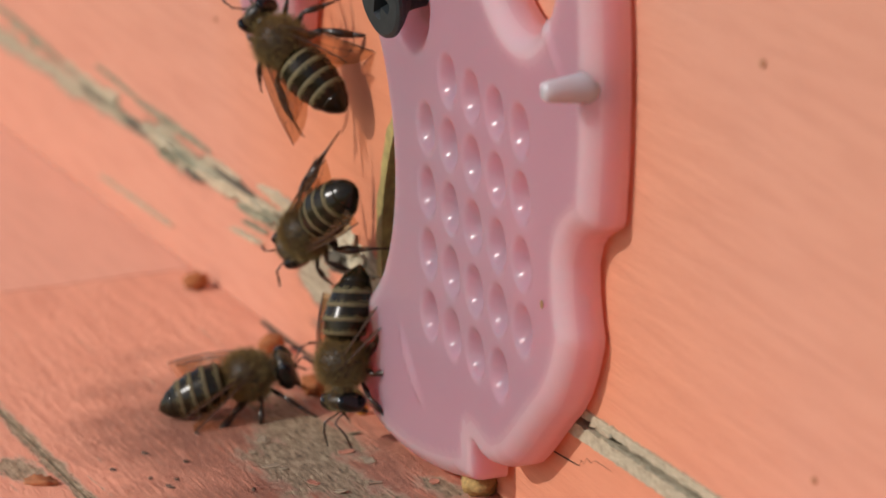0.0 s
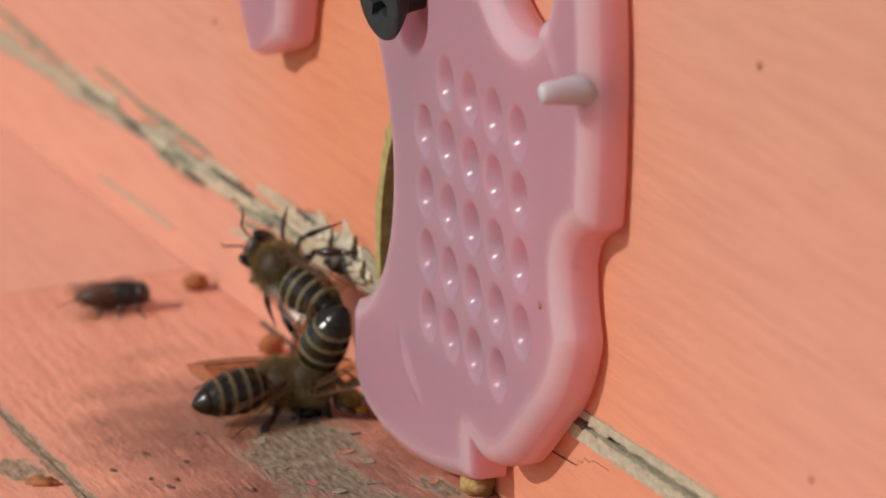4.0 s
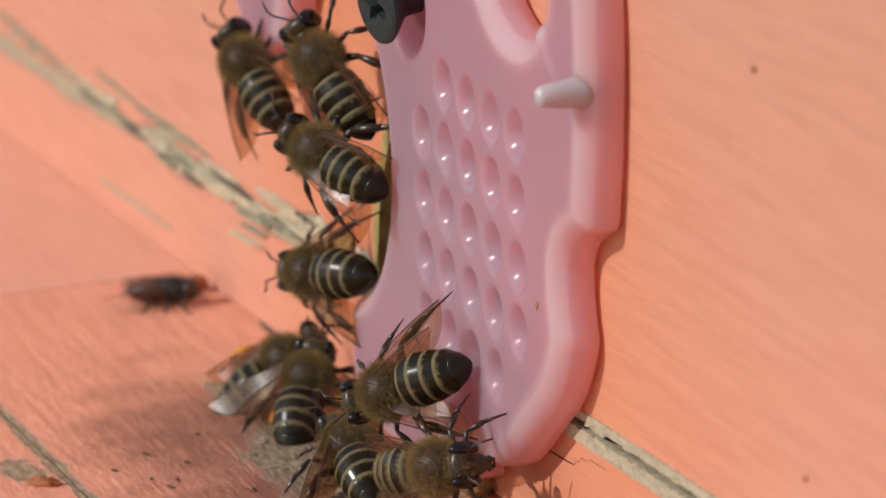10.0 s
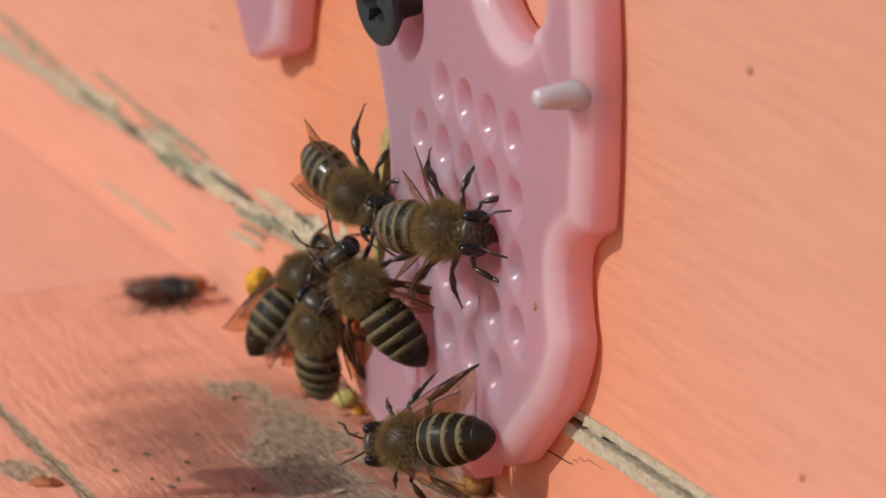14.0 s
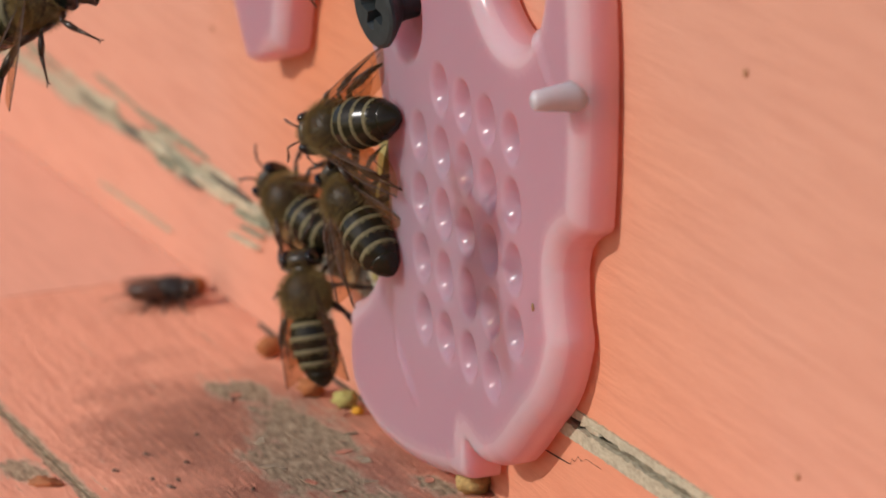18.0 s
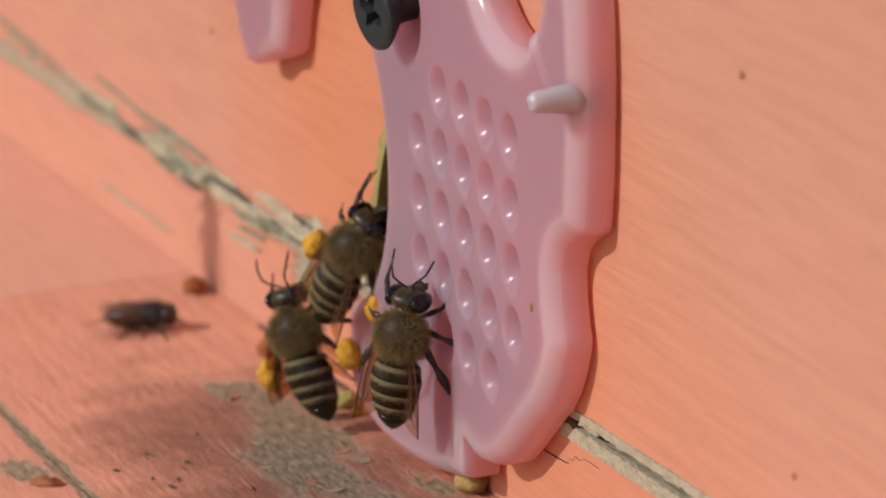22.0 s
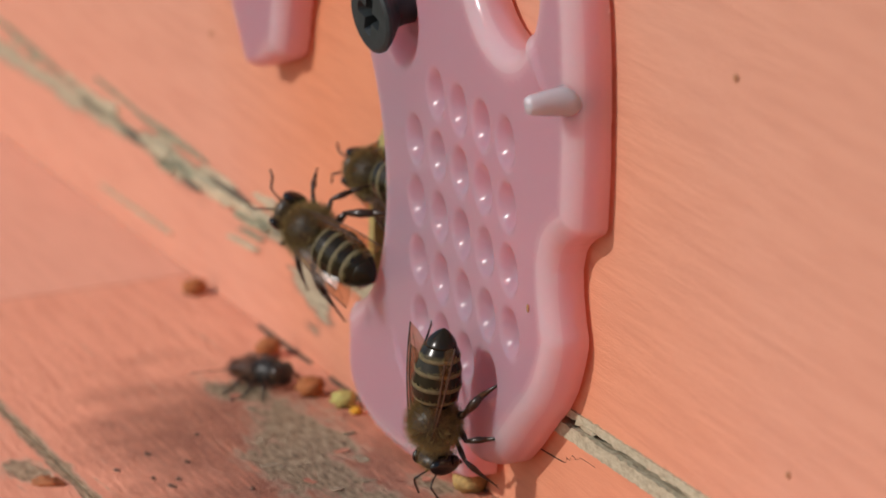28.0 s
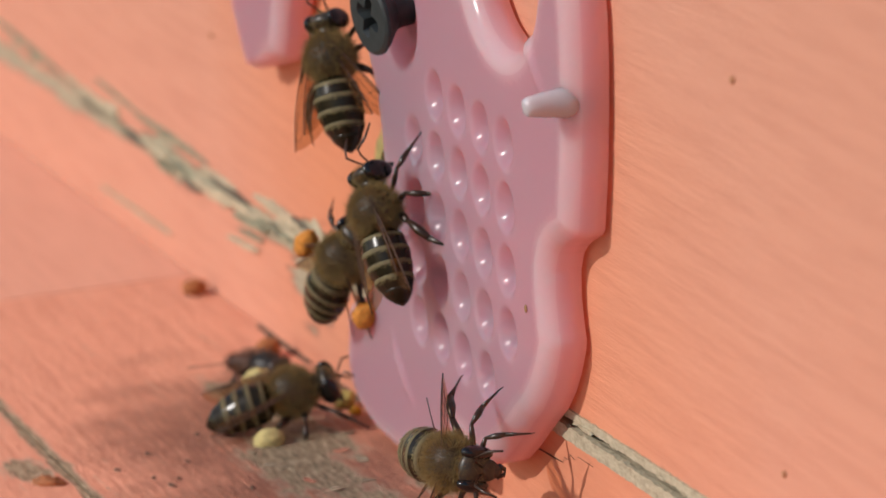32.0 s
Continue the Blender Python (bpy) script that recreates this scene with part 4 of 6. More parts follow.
    # legs
    for s in (-1, 1):
        for k, (hip, knee, ankle, foot, thick) in enumerate((
                ((3.7, 0.9, -1.5), (4.7, 2.6, -1.2), (5.9, 3.2, -2.3), (7.2, 3.6, -3.7), 0.9),
                ((2.5, 1.1, -1.7), (2.6, 3.3, -1.0), (2.1, 4.8, -2.2), (1.8, 6.2, -3.8), 1.0),
                ((1.3, 1.0, -1.7), (0.0, 3.2, -0.8), (-2.1, 4.6, -1.7), (-3.9, 6.0, -3.7), 1.4))):
            w = [rng.uniform(-0.45, 0.45) for _ in range(3)]
            pts = [(p[0] + w[0] * q, s * (p[1] + w[1] * q), p[2] + 0.4 * w[2] * q) for p, q in zip((hip, knee, ankle, foot), (0, 0.6, 1.0, 1.3))]
            bm = bmesh.new()
            leg(bm, *pts, thick)
            lg = part(("front_leg", "middle_leg", "hind_leg")[k], bm, leg_chitin, bee)
            if k == 2 and pollen:
                mid = [(a + b) / 2 for a, b in zip(pts[1], pts[2])]
                bm = bmesh.new()
                blob(bm, [c * MM for c in (mid[0] - 0.2, mid[1] + s * 0.75, mid[2] + 0.35)], (1.5 * MM, 1.1 * MM, 1.15 * MM), 18, 12, 0.25)
                part("pollen_load", bm, pollen, lg, "lump of pollen")
    # wings
    for s in (-1, 1):
        for (name, (x, y, z), length, width, _), folded in zip(WINGS, AT_REST[variant]):
            wing(name, bee, (x, s * y, z), length, width, *folded, s)
    return bee


def make_fly():
    fly = holder("fly", "small dark housefly sitting on the landing board", "fly")
    k = 1.16 * MM
    bm = bmesh.new()
    blob(bm, (-0.7 * k, 0, 1.35 * k), (2.5 * k, 1.3 * k, 1.0 * k), 20, 14, 0.05)
    fur(bm, (-0.81, 0, 1.57), (2.9, 1.5, 1.16), 900, 0.75, 0.02, (-0.6, 0, 0.1), random.Random(3))
    part("abdomen", bm, fly_red, fly, "brownish abdomen")
    bm = bmesh.new()
    blob(bm, (1.1 * k, 0, 1.55 * k), (1.75 * k, 1.25 * k, 1.1 * k), 20, 14, 0.05)
    fur(bm, (1.28, 0, 1.8), (2.0, 1.45, 1.28), 700, 0.75, 0.02, (-0.4, 0, 0.2), random.Random(4))
    part("thorax", bm, fly_skin, fly)
    bm = bmesh.new()
    blob(bm, (2.55 * k, 0, 1.45 * k), (0.8 * k, 1.15 * k, 0.95 * k), 16, 12)
    head = part("head", bm, fly_skin, fly)
    for s in (-1, 1):
        bm = bmesh.new()
        blob(bm, (2.6 * k, s * 0.75 * k, 1.6 * k), (0.55 * k, 0.5 * k, 0.75 * k), 12, 8)
        part("eye", bm, leg_chitin, head)
        for x in (1.8, 0.9, 0.0):
            bm = bmesh.new()
            leg(bm, *[[c * 1.16 for c in q] for q in ((x, s * 0.6, 0.9), (x + (x - 0.9) * 0.5, s * 1.7, 1.2), (x + (x - 0.9) * 0.9, s * 2.4, 0.35), (x + (x - 0.9) * 1.4, s * 3.0, 0.1))], 0.6)
            part("leg", bm, leg_chitin, fly)
        wing("wing", fly, (1.3, s * 1.0, 2.6), 7.4, 3.0, 27, 7, 14, s, smoky_film, "smoky translucent wing")
    return fly

# ---- the bees and what they do ----
pollen_of = {'none': None, 'yellow': pollen_yellow, 'orange': pollen_orange, 'pale': pollen_pale}
label_of = {'none': 'brown honeybee with a dark banded abdomen at the hive entrance', 'yellow': 'honeybee carrying yellow pollen on its hind legs', 'orange': 'honeybee carrying orange pollen on its hind legs', 'pale': 'honeybee carrying pale pollen on its hind legs'}
models, variant_of = {}, {}

def bee_like(kind, variant):
    if (kind, variant) not in models:
        models[kind, variant] = made = make_bee(label_of[kind], pollen_of[kind], 7 + variant, (0.0, 0.9, 0.4)[variant], variant)
    else:
        made = copy_thing(models[kind, variant], Matrix())
    variant_of[made] = variant
    return made


def steps(*rows):
    """Rows of seconds, millimetres and degrees."""
    return [(t, pose(x / 1000, y / 1000, z / 1000, a, b, c)) for t, x, y, z, a, b, c in rows]


bees = [bee_like(kind, i % 3) for i, kind in enumerate(('none', 'none', 'none', 'none', 'none', 'none', 'pale', 'none', 'none', 'none', 'none', 'none', 'none', 'none', 'orange', 'none', 'none', 'none', 'yellow', 'none', 'none', 'none', 'none', 'none', 'pale', 'pale', 'none', 'yellow', 'yellow', 'pale', 'none', 'none', 'yellow', 'none', 'none', 'none', 'pale', 'none', 'none', 'orange', 'orange'))]


def motions():
    bee = bees[0]
    walk(bee, steps((0, -452.7, -562.0, 643.9, 13, -24, 72), (1.3, -452.7, -562.0, 643.9, 13, -24, 72), (1.87, 43.3, -62.0, 103.9, 13, -24, 72), (2, 47.3, -62.0, 93.9, 13, -24, 72), (2.13, 50.3, -62.0, 81.9, 13, -24, 72), (2.4, -452.7, -562.0, 643.9, 13, -24, 72), (2.5, -597.0, -541.3, 600.2, 13, -24, 72), (2.87, -101.0, -41.3, 60.2, 13, -24, 72), (3, -97.0, -41.3, 50.2, 13, -24, 72), (3.13, -94.0, -41.3, 38.2, 13, -24, 72), (3.6, -597.0, -541.3, 600.2, 13, -24, 72), (5.3, -579.7, -549.6, 603.8, 13, -24, 72), (5.87, -83.7, -49.6, 63.8, 13, -24, 72), (6, -79.7, -49.6, 53.8, 13, -24, 72), (6.13, -76.7, -49.6, 41.8, 13, -24, 72), (6.6, -579.7, -549.6, 603.8, 13, -24, 72), (10.3, -611.2, -549.6, 601.4, 13, -24, 72), (10.9, -115.2, -49.6, 61.4, 13, -24, 72), (11, -111.2, -49.6, 51.4, 13, -24, 72), (11.1, -108.2, -49.6, 39.4, 13, -24, 72), (11.6, -611.2, -549.6, 601.4, 13, -24, 72), (18.3, -453.6, -562.0, 637.5, 13, -24, 72), (18.9, 42.4, -62.0, 97.5, 13, -24, 72), (19, 46.4, -62.0, 87.5, 13, -24, 72), (19.1, 49.4, -62.0, 75.5, 13, -24, 72), (19.6, -453.6, -562.0, 637.5, 13, -24, 72), (21.3, -603.0, -549.6, 590.3, 13, -24, 72), (21.9, -107.0, -49.6, 50.3, 13, -24, 72), (22, -103.0, -49.6, 40.3, 13, -24, 72), (22.1, -100.0, -49.6, 28.3, 13, -24, 72), (22.6, -603.0, -549.6, 590.3, 13, -24, 72), (23.3, -631.6, -549.6, 587.9, 13, -24, 72), (23.9, -135.6, -49.6, 47.9, 13, -24, 72), (24, -131.6, -49.6, 37.9, 13, -24, 72), (24.1, -128.6, -49.6, 25.9, 13, -24, 72), (24.6, -631.6, -549.6, 587.9, 13, -24, 72), (29.3, -607.7, -541.3, 592.7, 13, -24, 72), (29.9, -111.7, -41.3, 52.7, 13, -24, 72), (30, -107.7, -41.3, 42.7, 13, -24, 72), (30.1, -104.7, -41.3, 30.7, 13, -24, 72), (30.6, -607.7, -541.3, 592.7, 13, -24, 72), (32, -607.7, -541.3, 592.7, 13, -24, 72)))
    bee = bees[1]
    walk(bee, steps((0, -525.1, -585.2, 600.6, 26, 0, 32), (5.3, -525.1, -585.2, 600.6, 26, 0, 32), (5.87, -29.1, -85.2, 60.6, 26, 0, 32), (6, -25.1, -85.2, 50.6, 26, 0, 32), (6.13, -22.1, -85.2, 38.6, 26, 0, 32), (6.6, -525.1, -585.2, 600.6, 26, 0, 32), (12.3, -534.3, -597.9, 600.6, 26, 0, 32), (12.9, -33.6, -98.7, 50.6, 26, 0, 32), (13, -34.3, -97.9, 50.6, 26, 0, 32), (13.2, -34.3, -96.7, 50.6, 26, 0, 32), (13.9, -31.7, -91.8, 60.6, 26, 0, 32), (14, -27.7, -91.8, 50.6, 26, 0, 32), (14.1, -24.7, -91.8, 38.6, 26, 0, 32), (14.6, -527.7, -591.8, 600.6, 26, 0, 32), (24.3, -563.4, -594.8, 600.6, 26, 0, 32), (24.9, -67.4, -94.8, 60.6, 26, 0, 32), (25, -63.4, -94.8, 50.6, 26, 0, 32), (25.1, -60.4, -94.8, 38.6, 26, 0, 32), (25.6, -563.4, -594.8, 600.6, 26, 0, 32), (29.3, -561.9, -607.2, 600.6, 26, 0, 32), (29.9, -65.9, -107.2, 60.6, 26, 0, 32), (30, -61.9, -107.2, 50.6, 26, 0, 32), (30.1, -58.9, -107.2, 38.6, 26, 0, 32), (30.8, -45.6, -100.0, 50.6, 26, 0, 32), (31, -47.1, -96.5, 50.6, 26, 0, 32), (31.1, -47.5, -95.2, 50.6, 26, 0, 32), (31.6, -547.1, -596.5, 600.6, 26, 0, 32), (32, -547.1, -596.5, 600.6, 26, 0, 32)))
    bee = bees[2]
    walk(bee, steps((0, -45.3, -6.6, 36.8, -78, -42, -148), (0.2, -39.6, -6.6, 40.2, -77, -42, -150), (0.4, -37.0, -6.5, 44.3, -66, -29, -170), (0.7, -45.5, -6.5, 45.7, -57, -29, 176), (1, -46.8, -6.5, 45.9, -59, -25, 176), (1.3, -54.2, -6.5, 53.6, -58, -30, 179), (1.47, -277.1, -128.2, 401.8, -17, -31, 108), (1.6, -500.0, -250.0, 750.0, 0, 0, 53), (32, -500.0, -250.0, 750.0, 0, 0, 53)))
    beat_wings(bee, (1.6, 32))
    bee = bees[3]
    walk(bee, steps((0, -40.9, -6.6, 20.9, -95, 36, -165), (0.5, -39.0, -6.6, 19.1, -91, 46, -153), (1, -39.6, -6.6, 18.1, -92, 45, -154), (1.5, -44.1, -6.6, 20.0, -79, 11, -164), (2, -45.6, -6.6, 17.4, -71, -9, -159), (2.5, -47.5, -6.6, 14.8, -70, -7, -165), (3, -49.5, -6.6, 10.3, -86, 26, -160), (3.5, -49.3, -6.5, 12.2, -69, -5, -171), (5.5, -52.8, -6.7, 14.3, -88, -44, -123), (6, -52.7, -6.7, 15.3, -84, -15, -113), (6.2, -68.3, -6.6, 8.0, -77, 1, -155), (6.4, -25.1, -16.1, 20.7, -26, 3, -168), (6.6, -83.5, -24.8, 6.1, -27, 5, -163), (6.8, -106.6, -36.8, 6.1, -30, -7, -143), (6.97, -404.4, -124.6, 154.1, -19, -16, 162), (7.13, -702.2, -212.3, 302.0, -5, -13, 106), (7.3, -1000.0, -300.0, 450.0, 0, 0, 53), (32, -1000.0, -300.0, 450.0, 0, 0, 53)))
    beat_wings(bee, (6.4, 32))
    bee = bees[4]
    walk(bee, steps((0, -34.0, -6.5, 10.3, 36, 76, -38), (0.5, -34.0, -6.6, 9.8, -34, 79, -107), (1, -39.2, -6.6, 8.5, -41, 62, -112), (2, -39.9, -6.5, 8.5, -72, 73, -146), (2.6, -40.9, -6.6, 8.4, -61, 74, -135), (3, -42.3, -6.6, 7.5, -71, 66, -145), (3.5, -43.6, -6.6, 5.7, -94, 57, -171), (5.5, -39.6, -6.5, 7.8, -100, 60, -178), (6, -38.4, -6.5, 9.4, -103, 62, 179), (6.3, -29.9, -6.5, 13.6, -108, 49, 169), (6.43, -31.1, -6.5, 14.7, 80, 70, 5), (6.6, -32.2, -6.6, 15.8, 70, 9, 3), (7, -20.9, -8.3, 18.5, 71, 23, 18), (7.5, -27.0, -7.8, 11.3, 76, -1, 15), (7.8, -37.1, -6.4, 9.5, 93, -51, 21), (8, -42.2, -6.4, 9.0, 85, -67, 35), (8.27, -41.7, -6.4, 10.7, -28, -62, 145), (8.5, -41.1, -6.4, 12.3, -50, -22, 162), (9, -48.9, -4.1, 11.8, -58, -27, 176), (9.33, -14.0, 32.0, 30.0, -58, -27, 176), (9.43, -17.0, 42.0, 22.0, -23, -27, 128), (9.5, -20.0, 52.0, 14.0, 0, -6, 90), (32, -20.0, 52.0, 14.0, 0, -6, 90)))
    bee = bees[5]
    walk(bee, steps((0, -48.6, -14.4, 3.6, 24, -12, 74), (1, -40.6, -14.6, 3.5, 21, -2, 99), (2, -41.4, -13.7, 3.5, 20, 1, 103), (3, -40.1, -14.5, 3.5, 22, 0, 92), (3.5, -44.3, -12.6, 3.5, 21, 2, 97), (5.5, -46.9, -10.8, 3.5, 24, -8, 73), (6, -39.1, -11.7, 3.5, 19, -1, 107), (6.5, -43.7, -6.8, 3.5, 16, -8, 116), (6.73, -29.0, -9.4, 7.6, 47, -12, 62), (7, -14.3, -12.0, 11.7, 69, 9, 13), (7.5, -21.8, -8.3, 10.0, 72, 23, 20), (7.8, -11.3, -8.3, 11.5, 65, 30, 8), (8, -1.9, -9.3, 10.2, 78, 40, 42), (8.4, -6.4, -8.3, 11.8, 66, 15, 13), (8.7, -6.1, -8.3, 11.2, 57, 28, 6), (9, -3.2, -8.3, 10.2, 78, 59, 39), (9.27, -4.4, -8.4, 10.0, -111, 55, -171), (9.5, -5.6, -9.8, 12.3, -78, 37, -137), (10, -5.6, -9.9, 13.3, -79, 22, -144), (10.4, -12.0, -9.0, 14.2, -81, 18, -154), (10.8, -13.7, -8.5, 16.7, -66, -18, -165), (11, -15.2, -8.5, 17.0, -65, -46, -158), (11.2, -9.5, -8.4, 23.7, -47, -56, -178), (11.3, -13.1, -8.4, 21.5, 40, -78, 79), (11.5, -16.7, -8.3, 19.4, 85, -47, 19), (11.8, -7.6, -8.3, 18.3, 84, -22, 19), (12, 4.9, -8.4, 20.9, 49, 25, -6), (12.2, 2.6, -8.4, 18.3, 40, 43, -9), (12.5, 3.3, -8.5, 16.1, 30, 39, -20), (13, 3.9, -8.4, 12.9, -36, 86, -83), (13.5, 9.7, -8.4, 13.1, 47, 35, -3), (13.6, 2.9, -8.4, 11.0, -19, 77, -80), (13.7, -3.9, -8.5, 8.8, -97, 37, -168), (14, -0.8, -9.6, 9.1, -77, 11, -148), (14.5, -12.1, -8.5, 8.6, -69, -11, -163), (15.2, -27.3, -6.7, 12.5, -71, -8, -176), (15.5, -14.0, 32.0, 30.0, -71, -8, -176), (15.6, -5.0, 42.0, 22.0, -35, -22, 136), (15.7, 4.0, 52.0, 14.0, 0, -6, 90), (32, 4.0, 52.0, 14.0, 0, -6, 90)))
    bee = bees[6]
    walk(bee, steps((0, -61.6, -14.0, 54.8, 19, 31, -1), (1.5, -61.6, -14.0, 54.8, 19, 31, -1), (1.8, -36.8, -14.0, 43.0, 20, 29, 3), (1.9, -450.0, -250.0, 750.0, 0, 0, 53), (1.93, -246.8, -129.5, 393.0, 36, 19, 37), (2, -43.7, -8.9, 36.0, 74, 44, 36), (2.2, -42.3, -6.4, 33.3, 62, 32, 15), (2.5, -34.7, -6.5, 31.8, 46, 41, -2), (3, -32.3, -6.5, 22.9, 53, 28, 1), (3.4, -38.2, -4.1, 20.4, 60, 21, -5), (3.87, -14.0, 32.0, 30.0, 60, 21, -5), (3.93, 7.0, 42.0, 22.0, 36, -6, 39), (4, 28.0, 52.0, 14.0, 0, -6, 90), (32, 28.0, 52.0, 14.0, 0, -6, 90)))
    beat_wings(bee, (0, 2))
    bee = bees[7]
    walk(bee, steps((0, 52.0, 52.0, 14.0, 0, -6, 90), (0.1, 19.0, 42.0, 22.0, -36, -22, 138), (0.167, -14.0, 32.0, 30.0, -72, -6, -175), (0.333, -37.0, -0.1, 30.8, -72, -6, -175), (0.6, -34.9, -3.1, 29.7, -68, -11, -179), (0.8, -34.0, -4.1, 29.9, -67, -12, 180), (1, -27.7, -6.4, 33.9, -52, -33, 172), (1.2, -31.9, -6.5, 36.4, -56, -37, 179), (1.5, -35.4, -6.5, 38.6, -67, -34, -166), (1.8, -29.7, -7.3, 40.6, -67, -23, -170), (2, -28.2, -7.9, 41.9, -72, -13, -166), (2.2, -43.2, -6.5, 37.0, -68, -20, -171), (2.4, -49.2, -6.5, 44.3, -68, -18, -171), (2.6, -224.6, -128.3, 397.2, -26, -31, 116), (2.8, -400.0, -250.0, 750.0, 0, 0, 53), (32, -400.0, -250.0, 750.0, 0, 0, 53)))
    beat_wings(bee, (2.8, 32))
    bee = bees[8]
    walk(bee, steps((0, 76.0, 52.0, 14.0, 0, -6, 90), (0.533, 31.0, 42.0, 22.0, -38, -21, 140), (1.07, -14.0, 32.0, 30.0, -75, -2, -172), (1.5, -34.7, -0.1, 23.7, -75, -2, -172), (2, -39.0, -2.1, 24.3, -69, -10, -178), (2.5, -38.4, -3.1, 25.7, -66, -13, 178), (3, -30.6, -6.5, 28.5, -63, -23, -178), (3.5, -31.0, -6.5, 30.3, -66, -15, -179), (4.07, -14.0, 32.0, 30.0, -66, -15, -179), (4.13, 31.0, 42.0, 22.0, -31, -24, 133), (4.2, 76.0, 52.0, 14.0, 0, -6, 90), (32, 76.0, 52.0, 14.0, 0, -6, 90)))
    bee = bees[9]
    walk(bee, steps((0, 100.0, 52.0, 14.0, 0, -6, 90), (5, 100.0, 52.0, 14.0, 0, -6, 90), (5.13, 43.0, 42.0, 22.0, -37, -23, 140), (5.27, -14.0, 32.0, 30.0, -73, -6, -170), (5.5, -40.8, -0.1, 28.6, -73, -6, -170), (5.8, -40.9, -0.2, 27.5, -75, -3, -168), (6, -40.9, -1.2, 27.2, -75, -2, -167), (6.2, -39.7, -3.1, 28.8, -94, 33, -173), (6.3, -37.5, -3.5, 27.4, -100, -19, -161), (6.4, -35.3, -3.8, 26.1, -139, -66, -119), (6.5, -33.1, -4.2, 24.7, 122, -45, -17), (6.67, -33.3, -4.6, 24.9, -61, -76, 169), (6.8, -33.6, -5.0, 25.0, -57, -17, 167), (7, -32.0, -6.0, 24.8, -61, -16, 172), (7.27, -31.3, -6.1, 25.3, -97, -71, -154), (7.5, -30.6, -6.2, 25.8, 140, -42, -33), (8, -29.2, -6.2, 26.7, 134, -44, -28), (8.27, -29.4, -6.3, 27.1, -96, -72, -154), (8.5, -29.5, -6.5, 27.6, -64, -16, 177), (8.8, -31.2, -6.5, 31.5, -61, -23, 179), (9, -28.0, -7.7, 34.8, -68, -30, -166), (9.5, -30.7, -6.5, 35.9, -59, -42, -176), (10, -33.0, -6.6, 37.5, -74, -50, -155), (10.5, -33.8, -6.5, 38.5, -66, -38, -168), (10.7, -42.7, -6.5, 45.6, -66, -32, -168), (10.9, -196.4, -128.3, 397.8, -18, -36, 112), (11, -350.0, -250.0, 750.0, 0, 0, 53), (32, -350.0, -250.0, 750.0, 0, 0, 53)))
    beat_wings(bee, (11, 32))
    bee = bees[10]
    walk(bee, steps((0, -1000.0, -340.0, 450.0, 0, 0, 53), (5.5, -1000.0, -340.0, 450.0, 0, 0, 53), (5.7, 5.0, -52.5, 6.3, 44, -43, 29), (6, -25.6, -28.2, 9.3, 28, -43, 84), (6.2, -18.9, -11.7, 13.8, 60, -25, 77), (6.4, 0.1, -8.3, 16.3, 90, -71, 38), (6.6, -1.5, -8.4, 19.1, 129, -69, -2), (6.8, 5.0, -8.4, 26.2, -71, -76, 178), (7, 0.1, -8.4, 28.9, -80, -56, -173), (7.2, -4.1, -8.5, 28.8, -92, -41, -157), (7.5, -5.1, -9.8, 28.6, -75, -31, -140), (8, -10.2, -9.0, 25.2, -77, 7, -155), (8.5, -26.3, -8.0, 20.3, -70, -6, -165), (9, -30.0, -8.4, 20.1, -71, -8, -161), (9.5, -38.4, -6.6, 17.6, -75, 3, -165), (10, -40.0, -6.2, 16.1, -78, 8, -165), (10.5, -44.8, -6.1, 16.0, -57, -14, 175), (10.7, -42.4, -6.1, 16.2, -47, -72, 164), (11, -40.0, -6.1, 16.5, 114, -49, 1), (11.5, -37.2, -5.1, 16.4, 102, -43, 4), (11.7, -38.2, -5.1, 16.5, 76, -5, 1), (12, -39.2, -5.2, 16.6, 45, 27, -20), (12.2, -39.0, -4.1, 17.2, 9, 78, -62), (12.4, -38.8, -3.1, 17.8, -113, 43, 171), (12.7, -14.0, 32.0, 30.0, -113, 43, 171), (12.7, 32.0, 38.7, 24.7, -82, 10, 156), (12.7, 78.0, 45.3, 19.3, -43, -11, 126), (12.8, 124.0, 52.0, 14.0, 0, -6, 90), (32, 124.0, 52.0, 14.0, 0, -6, 90)))
    beat_wings(bee, (0, 6))
    bee = bees[11]
    walk(bee, steps((0, 148.0, 52.0, 14.0, 0, -6, 90), (8, 148.0, 52.0, 14.0, 0, -6, 90), (8.13, 67.0, 42.0, 22.0, -35, -22, 137), (8.3, -14.0, 32.0, 30.0, -71, -7, -175), (8.6, -43.3, -1.1, 23.3, -71, -7, -175), (9, -43.0, -3.1, 24.1, -70, -13, -170), (9.4, -40.9, -6.5, 26.6, -65, -23, -175), (9.8, -50.4, -6.5, 29.2, -65, -33, -169), (10, -58.9, -6.5, 33.0, -63, -40, -170), (10.5, -70.1, -6.5, 33.9, -59, -24, 176), (10.8, -58.6, -6.4, 41.4, -52, -18, 162), (10.9, -56.2, -6.4, 42.1, -11, -72, 117), (11, -53.9, -6.5, 42.8, 100, -38, 3), (11.3, -41.5, -6.5, 54.5, 99, -40, 5), (11.5, -170.7, -128.2, 402.3, 40, -29, 41), (11.8, -300.0, -250.0, 750.0, 0, 0, 53), (32, -300.0, -250.0, 750.0, 0, 0, 53)))
    beat_wings(bee, (11.8, 32))
    bee = bees[12]
